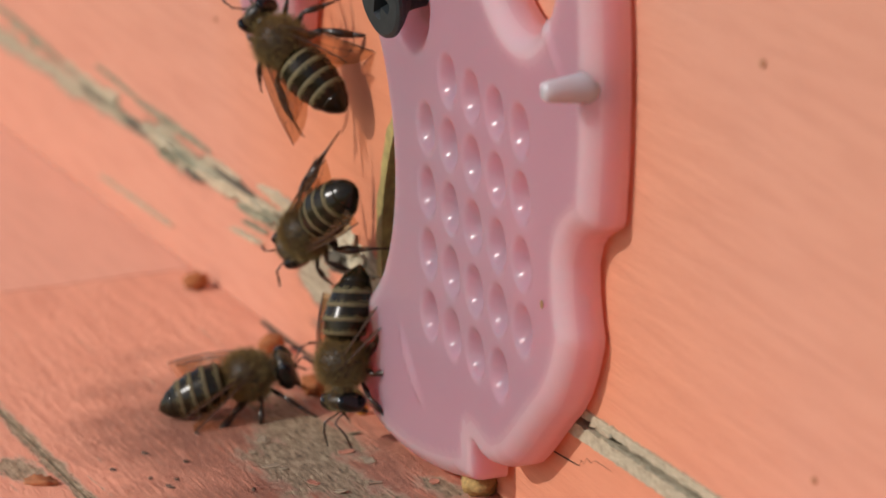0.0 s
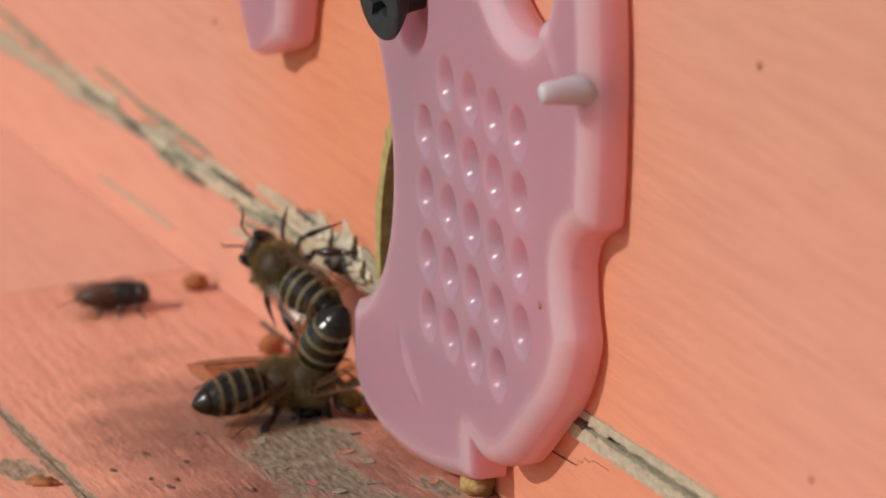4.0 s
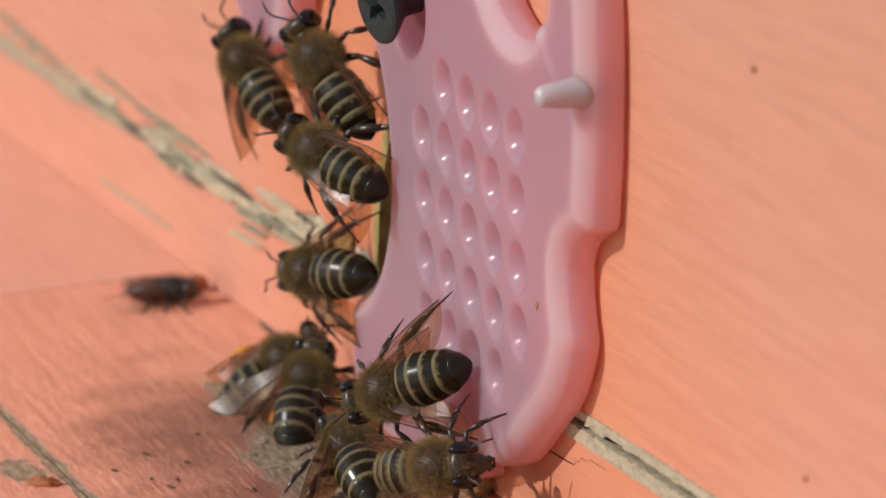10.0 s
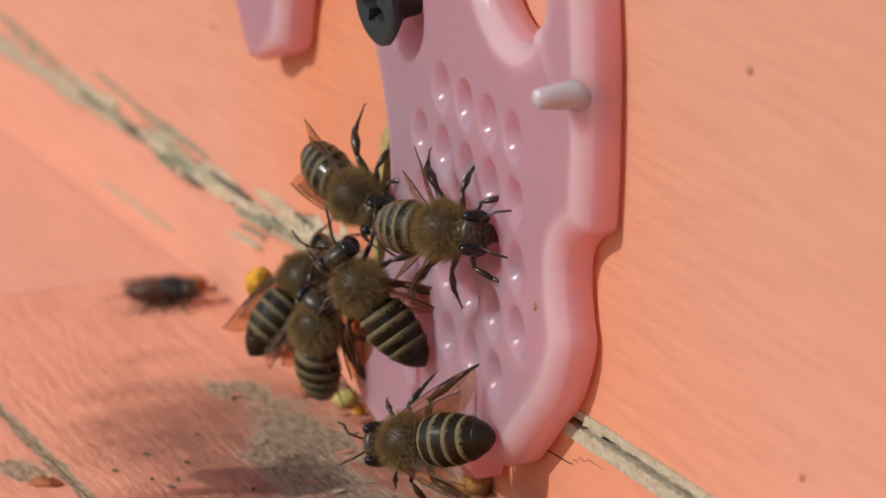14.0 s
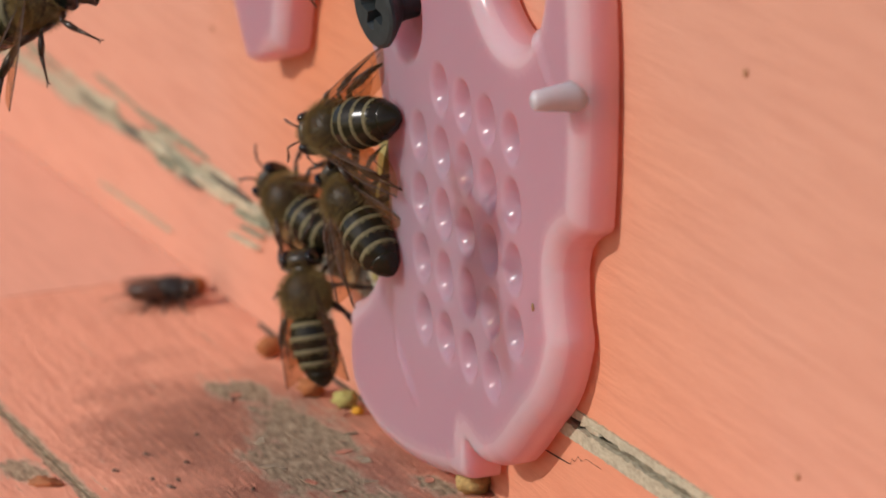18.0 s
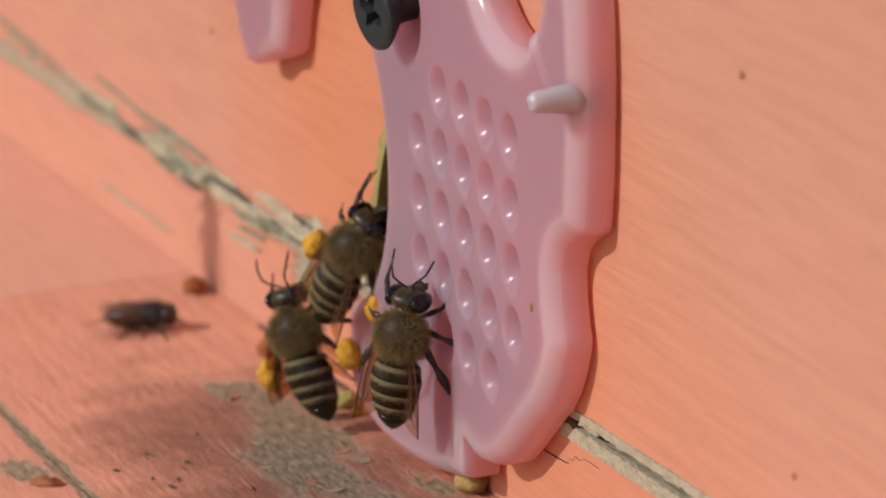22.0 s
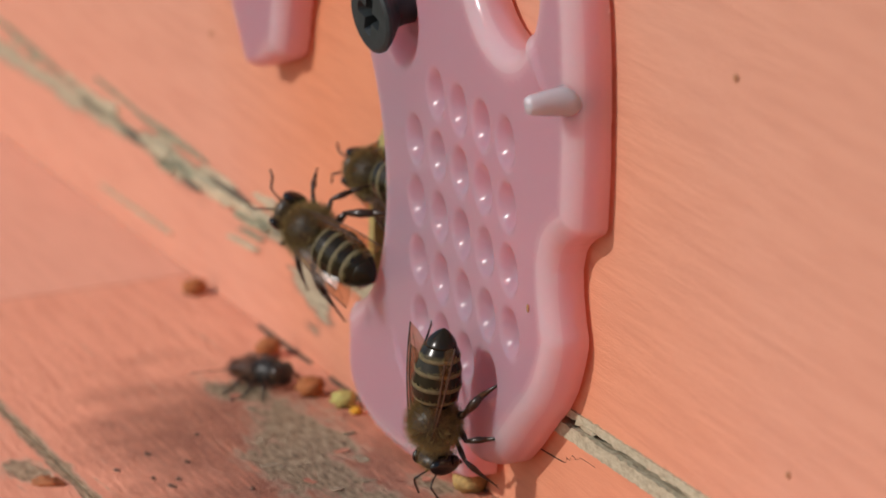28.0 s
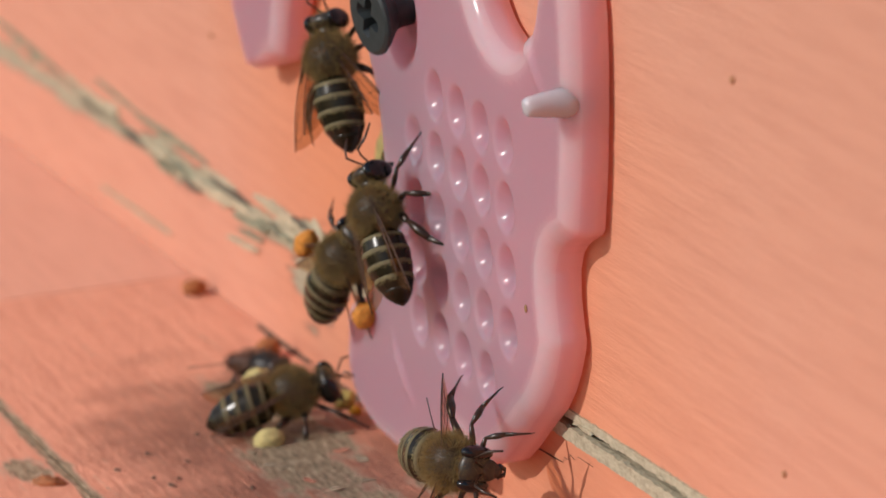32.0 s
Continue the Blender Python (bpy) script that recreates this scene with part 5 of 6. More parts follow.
    walk(bee, steps((0, 172.0, 52.0, 14.0, 0, -6, 90), (9, 172.0, 52.0, 14.0, 0, -6, 90), (9.13, 79.0, 42.0, 22.0, -33, -24, 137), (9.3, -14.0, 32.0, 30.0, -70, -11, -173), (9.6, -44.0, -4.1, 24.1, -70, -11, -173), (10, -27.4, -8.7, 30.4, -69, -19, -157), (10.5, -33.9, -6.5, 29.4, -69, -4, -173), (10.8, -37.1, -6.6, 29.8, -65, -18, -167), (11, -40.3, -6.6, 29.8, -64, -23, -165), (11.2, -36.4, -6.5, 30.7, -62, -29, -166), (11.5, -37.9, -6.6, 29.0, -73, 0, -167), (11.7, -40.3, -6.5, 28.1, -106, 42, 177), (12, -45.3, -6.5, 27.3, -96, 53, -163), (12.5, -44.5, -6.5, 26.7, -107, 51, -177), (13, -45.5, -6.5, 27.0, -63, 80, -137), (13.5, -45.2, -6.5, 24.6, -87, 78, -162), (13.7, -43.3, -6.5, 25.1, 68, 45, -9), (14, -26.3, -7.9, 28.2, 87, 20, 17), (14.3, -27.3, -6.5, 28.7, 106, -42, -3), (14.5, -31.5, -6.5, 29.1, 99, -40, 5), (14.9, -14.0, 32.0, 30.0, 99, -40, 5), (14.9, 79.0, 42.0, 22.0, 37, -39, 61), (15, 172.0, 52.0, 14.0, 0, -6, 90), (32, 172.0, 52.0, 14.0, 0, -6, 90)))
    bee = bees[13]
    walk(bee, steps((0, -250.0, -250.0, 750.0, 0, 0, 53), (10.8, -250.0, -250.0, 750.0, 0, 0, 53), (11.1, -142.1, -130.1, 403.7, 25, 11, 20), (11.3, -34.2, -10.1, 57.5, 43, 33, -10), (11.6, -27.2, -10.1, 47.7, 42, 35, -9), (11.8, -32.0, -6.5, 42.4, 72, 33, -9), (12, -27.6, -6.5, 39.6, 74, 40, -3), (12.5, -27.0, -6.6, 35.0, 63, 37, -20), (13, -17.9, -8.5, 33.9, 63, 47, -16), (13.5, -6.9, -8.4, 32.4, 80, 34, 4), (13.7, 0.3, -8.3, 30.9, 68, 7, 8), (14, 0.7, -9.0, 29.6, 75, -3, 28), (14.1, 1.7, -8.8, 31.1, 52, -45, 47), (14.2, 2.7, -8.6, 32.6, -25, -60, 122), (14.3, 3.7, -8.3, 34.1, -71, -26, 165), (14.5, 0.9, -8.4, 34.0, -75, -75, -179), (15.5, -4.1, -8.4, 35.7, -56, -15, 174), (16.5, -14.1, -8.5, 38.3, -82, 19, -159), (16.8, -24.2, -7.3, 34.9, -96, 34, -169), (17, -26.9, -6.5, 34.1, -107, 56, 173), (17.3, -40.1, -3.0, 28.5, -115, 44, 169), (17.7, -14.0, 32.0, 30.0, -115, 44, 169), (17.7, -16.0, 43.3, 24.7, -83, 10, 155), (17.7, -18.0, 54.7, 19.3, -44, -10, 126), (17.8, -20.0, 66.0, 14.0, 0, -6, 90), (32, -20.0, 66.0, 14.0, 0, -6, 90)))
    beat_wings(bee, (0, 11.3))
    bee = bees[14]
    walk(bee, steps((0, -1000.0, -380.0, 450.0, 0, 0, 53), (7.8, -1000.0, -380.0, 450.0, 0, 0, 53), (8.13, -28.7, -45.4, 6.3, 27, -39, 82), (8.4, -53.4, -21.8, 6.3, 27, -41, 83), (8.6, -28.3, -19.4, 3.6, 16, -18, 116), (9, -27.9, -17.8, 3.5, 20, -9, 103), (9.5, -37.3, -12.1, 3.5, 17, -4, 115), (10, -49.9, -9.5, 3.7, 26, -32, 79), (10.5, -47.9, -12.6, 3.6, 15, -16, 120), (11, -36.3, -15.4, 3.6, 18, -10, 109), (11.5, -36.3, -12.2, 3.6, 11, -18, 131), (11.8, -42.7, -9.0, 3.7, 10, -39, 135), (12, -31.7, -11.3, 6.3, 11, -73, 122), (12.3, -36.3, -7.1, 9.8, 118, -54, 1), (12.6, -35.1, -5.1, 15.4, 111, -51, 6), (12.9, -14.0, 32.0, 30.0, 111, -51, 6), (13, -5.0, 49.0, 22.0, 36, -44, 69), (13.1, 4.0, 66.0, 14.0, 0, -6, 90), (32, 4.0, 66.0, 14.0, 0, -6, 90)))
    beat_wings(bee, (0, 8.6))
    bee = bees[15]
    walk(bee, steps((0, -50.0, -550.0, -80.0, 0, 0, 53), (7.2, -50.0, -550.0, -80.0, 0, 0, 53), (7.47, -13.6, -293.8, -38.2, 9, -11, 96), (7.7, 22.8, -37.7, 3.6, 8, -25, 141), (8, -3.3, -28.5, 3.6, 10, -20, 134), (8.5, -17.8, -17.0, 3.5, 14, -2, 126), (9, -16.5, -14.6, 3.5, 14, 3, 126), (9.5, -12.3, -10.9, 3.5, 14, 3, 126), (9.73, -5.3, -10.9, 5.4, 42, -22, 78), (10, 1.7, -11.0, 7.3, 80, -14, 23), (10.2, 10.4, -12.0, 11.2, 87, -27, 19), (10.5, 17.9, -11.9, 20.1, 76, -54, 50), (10.6, 23.4, -13.0, 24.4, 86, -49, 36), (10.8, 48.1, -18.1, 34.5, 57, -53, -1), (10.9, 48.5, -18.1, 35.5, 49, -48, -1), (10.9, 38.7, -25.0, 24.8, 10, -38, 81), (11, 28.9, -31.9, 14.1, 9, -8, 137), (11.1, 80.8, -59.9, 14.1, 9, -8, 137), (11.3, 15.4, -304.9, -32.9, 6, -2, 95), (11.5, -50.0, -550.0, -80.0, 0, 0, 53), (32, -50.0, -550.0, -80.0, 0, 0, 53)))
    beat_wings(bee, (0, 7.7), (10.8, 11), (11.5, 32))
    bee = bees[16]
    walk(bee, steps((0, 28.0, 66.0, 14.0, 0, -6, 90), (6.8, 28.0, 66.0, 14.0, 0, -6, 90), (6.93, 14.0, 54.7, 19.3, -37, -14, 128), (7.03, 0.0, 43.3, 24.7, -71, 2, 163), (7.13, -14.0, 32.0, 30.0, -93, 33, -172), (7.5, -26.5, -6.1, 9.9, -93, 33, -172), (7.73, -23.3, -7.4, 6.7, -49, 6, -169), (8, -20.1, -8.7, 3.6, -6, -15, 175), (8.5, -22.2, -9.5, 3.6, -1, -18, 164), (8.73, -21.7, -9.3, 4.7, -60, 13, -174), (9, -21.2, -9.1, 5.7, -127, 47, 167), (9.27, -24.6, -8.0, 4.6, -34, 60, -84), (9.5, -28.0, -7.0, 3.4, -8, 11, -40), (9.67, -24.3, -8.5, 3.5, -16, 3, -88), (9.83, -20.5, -9.9, 3.5, -15, -7, -135), (10, -16.8, -11.4, 3.6, -6, -14, 177), (10.2, -19.9, -10.1, 3.5, 6, -15, 118), (10.3, -22.9, -8.8, 3.5, 14, -6, 61), (10.5, -26.0, -7.4, 3.5, 10, 6, 6), (11, -18.3, -6.6, 3.4, 11, 16, 10), (11.5, -8.0, -8.4, 7.5, 52, 16, -8), (11.7, -8.3, -9.5, 6.9, 71, -17, 11), (12, -8.5, -10.5, 6.3, 82, -55, 23), (12.5, -12.9, -8.4, 10.5, 110, -58, -10), (13, -10.9, -8.4, 16.2, -60, -76, 166), (13.5, -16.0, -8.3, 16.0, -41, -38, 171), (14, -15.0, -9.1, 18.8, -87, -55, -130), (14.5, -12.6, -10.4, 17.7, -75, -15, -138), (15.2, -31.2, -7.0, 15.6, -73, -4, -174), (15.7, -14.0, 32.0, 30.0, -73, -4, -174), (15.7, 7.0, 49.0, 22.0, -37, -22, 138), (15.8, 28.0, 66.0, 14.0, 0, -6, 90), (32, 28.0, 66.0, 14.0, 0, -6, 90)))
    bee = bees[17]
    walk(bee, steps((0, -1000.0, -420.0, 450.0, 0, 0, 53), (9.2, -1000.0, -420.0, 450.0, 0, 0, 53), (9.4, -146.3, -28.2, 6.2, 32, -32, 65), (9.6, -104.7, -18.9, 6.3, 44, -49, 44), (9.8, -41.9, -28.5, 6.3, 27, -38, 81), (10, -40.3, -8.9, 3.7, 6, -31, 146), (10.5, -43.9, -6.7, 3.6, 3, -26, 153), (10.7, -44.1, -6.4, 5.9, 25, -70, 111), (11, -44.2, -6.1, 8.1, 134, -53, -14), (11.3, -48.8, -7.0, 5.8, 27, -61, 105), (11.5, -53.4, -8.0, 3.6, 8, -11, 140), (12, -42.3, -13.4, 3.6, 6, -22, 145), (12.5, -49.6, -9.0, 3.5, 18, -8, 109), (13, -48.7, -8.4, 3.7, 26, -32, 79), (13.5, -50.4, -3.9, 3.7, 14, -33, 124), (13.7, -43.7, -6.0, 6.6, 34, -65, 93), (14, -37.0, -8.1, 9.5, 123, -66, -6), (14.5, -40.5, -5.1, 11.6, 119, -50, -10), (14.9, -14.0, 32.0, 30.0, 119, -50, -10), (14.9, 19.0, 49.0, 22.0, 35, -48, 65), (15, 52.0, 66.0, 14.0, 0, -6, 90), (32, 52.0, 66.0, 14.0, 0, -6, 90)))
    beat_wings(bee, (0, 10))
    bee = bees[18]
    walk(bee, steps((0, -1000.0, -460.0, 450.0, 0, 0, 53), (12.5, -1000.0, -460.0, 450.0, 0, 0, 53), (12.8, -0.3, -59.1, 6.3, 40, -39, 33), (13, -18.0, -40.4, 9.2, 19, -26, 108), (13.2, -50.7, -26.5, 6.3, 27, -39, 82), (13.4, -79.2, -13.8, 7.8, 27, -37, 81), (13.5, -79.8, -13.8, 8.5, 27, -29, 78), (13.7, -50.2, -9.0, 14.1, 94, -43, 14), (14, -42.0, -8.8, 13.7, 41, -46, 85), (14.3, -50.5, -9.0, 8.1, 99, -68, 19), (14.5, -40.1, -9.0, 7.0, -36, -64, 162), (15.4, -42.9, -5.1, 13.1, 102, -46, 6), (15.9, -14.0, 32.0, 30.0, 102, -46, 6), (15.9, 31.0, 49.0, 22.0, 35, -42, 65), (16, 76.0, 66.0, 14.0, 0, -6, 90), (32, 76.0, 66.0, 14.0, 0, -6, 90)))
    beat_wings(bee, (0, 13), (13.2, 13.7))
    bee = bees[19]
    walk(bee, steps((0, 100.0, 66.0, 14.0, 0, -6, 90), (14.8, 100.0, 66.0, 14.0, 0, -6, 90), (15, 43.0, 49.0, 22.0, -32, -22, 134), (15.1, -14.0, 32.0, 30.0, -68, -11, -180), (15.5, -35.1, -3.1, 23.7, -68, -11, -180), (16.5, -25.4, -6.5, 26.7, -56, -24, -178), (16.8, -1.9, -8.4, 28.3, -72, -56, 177), (17, 2.2, -8.4, 30.7, -87, -74, -166), (17.3, -2.4, -8.5, 35.1, -87, -50, -165), (17.5, -13.3, -8.4, 35.3, -59, -30, -170), (18, -23.7, -8.1, 34.8, -81, 15, -164), (18.3, -38.9, -3.0, 25.7, -59, -16, 170), (18.5, -14.0, 32.0, 30.0, -59, -16, 170), (18.6, 43.0, 49.0, 22.0, -27, -21, 128), (18.7, 100.0, 66.0, 14.0, 0, -6, 90), (32, 100.0, 66.0, 14.0, 0, -6, 90)))
    bee = bees[20]
    walk(bee, steps((0, 124.0, 66.0, 14.0, 0, -6, 90), (15, 124.0, 66.0, 14.0, 0, -6, 90), (15.2, 55.0, 49.0, 22.0, -36, -23, 139), (15.4, -14.0, 32.0, 30.0, -72, -7, -171), (15.8, -39.2, -3.1, 19.9, -72, -7, -171), (16.5, -24.4, -8.2, 24.0, -65, -30, -160), (16.7, -22.2, -8.3, 23.9, -62, 15, -147), (16.8, -19.9, -8.4, 23.8, -41, 57, -121), (17, -17.7, -8.5, 23.8, 55, 61, -21), (17.1, -18.6, -8.5, 23.9, -60, 56, -140), (17.2, -19.4, -8.5, 24.1, -76, 5, -162), (17.5, -20.6, -9.9, 24.4, -74, -23, -142), (18, -25.5, -6.7, 25.2, -54, -35, -175), (18.5, -33.8, -6.5, 22.8, -59, -20, -176), (18.7, -32.9, -5.9, 23.1, -105, -71, -139), (19, -32.0, -5.2, 23.4, 141, -43, -33), (19.5, -41.5, -5.3, 19.7, 153, -37, -44), (20, -37.5, -5.2, 24.5, 162, -43, -46), (20.2, -38.1, -3.7, 23.1, -104, -60, -141), (20.4, -38.8, -2.1, 21.8, -66, -12, 179), (20.7, -14.0, 32.0, 30.0, -66, -12, 179), (20.7, 55.0, 49.0, 22.0, -32, -22, 133), (20.8, 124.0, 66.0, 14.0, 0, -6, 90), (32, 124.0, 66.0, 14.0, 0, -6, 90)))
    bee = bees[21]
    walk(bee, steps((0, 148.0, 66.0, 14.0, 0, -6, 90), (15.2, 148.0, 66.0, 14.0, 0, -6, 90), (15.4, 67.0, 49.0, 22.0, -33, -23, 135), (15.5, -14.0, 32.0, 30.0, -68, -11, -178), (16, -46.0, -3.1, 16.7, -68, -11, -178), (16.5, -36.8, -6.5, 16.0, -57, -29, -174), (17, -39.1, -6.5, 13.5, -44, -76, 180), (17.5, -41.3, -6.5, 8.3, -52, -30, 180), (18, -43.6, -6.5, 11.0, -47, -75, -178), (18.5, -39.1, -6.5, 11.4, -52, -75, -173), (19, -39.6, -6.5, 10.5, -45, -76, -180), (19.5, -39.2, -6.5, 10.8, -40, -76, 175), (20, -35.7, -6.5, 10.3, 102, -78, 3), (20.5, -31.0, -6.4, 11.4, -11, -73, 117), (20.8, -25.4, -8.5, 11.8, 57, -61, 51), (21, -12.4, -10.0, 15.4, 93, -39, 21), (21.5, -17.9, -8.4, 15.3, 110, -54, 9), (22, -10.2, -8.3, 14.8, 77, -78, 53), (22.5, -20.1, -8.3, 13.8, 46, -86, 87), (23, -10.8, -8.4, 15.6, -61, -76, 167), (23.5, -10.2, -8.4, 19.9, 106, -66, -3), (24, -9.7, -8.5, 24.7, -105, -68, -147), (24.5, -17.1, -9.5, 26.9, -83, -48, -133), (25, -16.9, -8.7, 27.6, -68, -30, -155), (25.5, -23.6, -7.5, 24.3, -62, -23, -169), (26.5, -31.1, -6.5, 20.0, -60, -15, -178), (27.5, -33.3, -6.5, 19.4, -70, -3, -173), (28, -31.0, -8.4, 22.0, -67, -23, -159), (28.2, -17.9, -10.1, 22.6, -88, -45, -124), (28.6, -20.1, -10.1, 20.7, -88, -45, -124), (29, -19.3, -10.2, 21.0, -88, -43, -123), (29.3, -18.4, -9.4, 20.3, -88, -52, -128), (29.6, -14.4, -8.5, 21.9, -83, -61, -136), (30, -9.3, -8.5, 26.3, -103, -69, -148), (30.5, -13.2, -8.6, 25.1, -114, -60, -134), (31, -9.8, -8.3, 27.5, -38, -76, 144), (31.5, -11.9, -8.4, 25.9, 112, -77, -7), (32, -12.3, -8.4, 26.9, -72, -60, 178)))
    bee = bees[22]
    walk(bee, steps((0, 172.0, 66.0, 14.0, 0, -6, 90), (16.8, 172.0, 66.0, 14.0, 0, -6, 90), (17, 79.0, 49.0, 22.0, -37, -22, 139), (17.1, -14.0, 32.0, 30.0, -73, -4, -173), (17.4, -42.6, -2.1, 21.1, -73, -4, -173), (17.7, -47.6, -4.1, 21.1, -67, -19, -172), (18, -49.6, -5.2, 20.8, -69, -21, -168), (18.5, -51.9, -6.2, 20.1, -71, -18, -164), (18.8, -56.1, -9.1, 19.4, -70, -15, -170), (19, -54.5, -10.2, 20.4, -36, -45, -143), (19.2, -45.6, -14.1, 22.2, -25, -15, -165), (19.4, -60.7, -16.2, 19.7, -29, -7, -149), (19.6, -75.7, -20.3, 17.5, -31, -6, -126), (19.8, -101.6, -22.2, 19.7, -29, -1, -151), (20, -167.0, -30.3, 15.1, -31, -13, -127), (20.2, -444.7, -186.8, 160.0, -18, -23, 172), (20.3, -722.3, -343.4, 305.0, -2, -16, 110), (20.5, -1000.0, -500.0, 450.0, 0, 0, 53), (32, -1000.0, -500.0, 450.0, 0, 0, 53)))
    beat_wings(bee, (19, 32))
    bee = bees[23]
    walk(bee, steps((0, -1000.0, -300.0, 490.0, 0, 0, 53), (17.5, -1000.0, -300.0, 490.0, 0, 0, 53), (17.8, -69.3, -44.9, 46.1, 33, -19, 36), (18, 0.3, -44.9, 54.1, 34, -25, 34), (18.2, 13.6, -39.9, 61.0, 32, -19, 23), (18.5, -14.1, -20.0, 60.8, 35, -29, 18), (18.7, -28.4, -14.6, 52.7, -30, -60, 114), (18.8, -42.6, -9.1, 44.6, -68, -16, -173), (19, -54.3, -9.2, 35.5, -72, -39, -158), (19.3, -64.1, -9.1, 34.7, -62, -21, 178), (19.4, -64.8, -9.1, 34.9, -69, -75, -178), (19.5, -65.5, -9.1, 35.1, 119, -52, -9), (19.7, -68.1, -9.1, 33.9, -78, -73, -168), (19.8, -70.7, -9.1, 32.7, -65, -20, -176), (20, -63.4, -9.1, 37.3, -66, -35, -168), (20.2, -65.0, -12.1, 50.7, -20, -22, -177), (20.5, -132.5, -131.0, 400.3, -3, -17, 115), (20.7, -200.0, -250.0, 750.0, 0, 0, 53), (32, -200.0, -250.0, 750.0, 0, 0, 53)))
    beat_wings(bee, (0, 18.8), (20.2, 32))
    bee = bees[24]
    walk(bee, steps((0, -200.0, -250.0, 750.0, 0, 0, 53), (17.5, -200.0, -250.0, 750.0, 0, 0, 53), (17.7, -142.6, -169.7, 518.4, 26, 36, 28), (17.8, -85.2, -89.4, 286.8, 45, 78, 12), (18, -27.9, -9.1, 55.2, -121, 59, 173), (18.1, -26.6, -9.1, 51.5, 29, 77, -35), (18.2, -25.4, -9.2, 47.7, 44, 35, -17), (18.3, -24.1, -8.7, 44.6, -12, 55, -84), (18.4, -22.8, -8.1, 41.5, -57, 27, -141), (18.5, -21.5, -7.6, 38.3, -65, -15, -168), (19, -17.8, -8.6, 36.5, -84, 25, -157), (19.5, -23.2, -7.9, 34.5, -94, 58, -151), (20, -26.0, -7.7, 35.5, -87, 23, -167), (20.3, -32.2, -6.1, 31.6, -113, 42, 176), (20.5, -33.7, -5.1, 29.8, 35, 76, -31), (20.6, -35.2, -4.1, 28.0, 52, 16, -9), (20.8, -36.4, -0.1, 24.1, 74, 2, 7), (21, -32.5, 0.6, 27.0, 77, -4, 10), (21.2, -14.0, 32.0, 30.0, 77, -4, 10), (21.2, -17.0, 42.0, 30.5, 39, -19, 50), (21.3, -20.0, 52.0, 31.0, 0, -6, 90), (32, -20.0, 52.0, 31.0, 0, -6, 90)))
    beat_wings(bee, (0, 18))
    bee = bees[25]
    walk(bee, steps((0, -1000.0, -340.0, 490.0, 0, 0, 53), (18.9, -1000.0, -340.0, 490.0, 0, 0, 53), (19.1, -13.9, -48.7, 6.3, 40, -39, 38), (19.2, -41.0, -28.8, 6.3, 32, -43, 72), (19.4, -53.1, -8.8, 12.2, 57, -30, 79), (19.7, -44.0, -8.0, 16.7, 94, -53, 19), (20, -43.9, -8.1, 16.6, 127, -64, -10), (20.4, -38.9, -5.1, 18.6, 104, -44, 1), (20.7, -14.0, 32.0, 30.0, 104, -44, 1), (20.8, -5.0, 42.0, 30.5, 36, -42, 62), (20.9, 4.0, 52.0, 31.0, 0, -6, 90), (32, 4.0, 52.0, 31.0, 0, -6, 90)))
    beat_wings(bee, (0, 19.4))
    bee = bees[26]
    walk(bee, steps((0, -10.0, -550.0, -80.0, 0, 0, 53), (18.9, -10.0, -550.0, -80.0, 0, 0, 53), (19.1, 13.6, -289.7, -36.9, 38, -28, 52), (19.3, 37.2, -29.4, 6.2, 94, -47, 24), (19.5, -6.6, -13.8, 10.6, 51, -42, 83), (19.6, -19.6, -27.2, 6.3, 41, -40, 31), (19.8, -14.0, -47.1, 6.3, 38, -36, 43), (20, -29.5, -65.4, 6.2, 35, -27, 35), (20.4, -1000.0, -340.0, 450.0, 0, 0, 53), (32, -1000.0, -340.0, 450.0, 0, 0, 53)))
    beat_wings(bee, (0, 19.3), (19.6, 32))
    bee = bees[27]
    walk(bee, steps((0, -1000.0, -380.0, 490.0, 0, 0, 53), (20.9, -1000.0, -380.0, 490.0, 0, 0, 53), (21.2, -180.7, -23.1, 6.2, 27, -25, 77), (21.4, -120.2, -17.9, 13.5, 27, -52, 89), (21.5, -34.6, -15.9, 30.6, 39, -52, 63), (21.6, -37.9, -7.9, 24.0, 70, -31, 50), (21.8, -34.3, -7.0, 20.4, 89, -45, 23), (22, -32.3, -6.0, 18.7, 80, -58, 38), (22.4, -29.7, -6.0, 23.0, 94, -46, 16), (22.7, -33.5, -4.0, 24.6, 90, -39, 18), (22.9, -14.0, 32.0, 30.0, 90, -39, 18), (22.9, 7.0, 42.0, 30.5, 35, -35, 65), (23, 28.0, 52.0, 31.0, 0, -6, 90), (32, 28.0, 52.0, 31.0, 0, -6, 90)))
    beat_wings(bee, (0, 21.6))
    bee = bees[28]
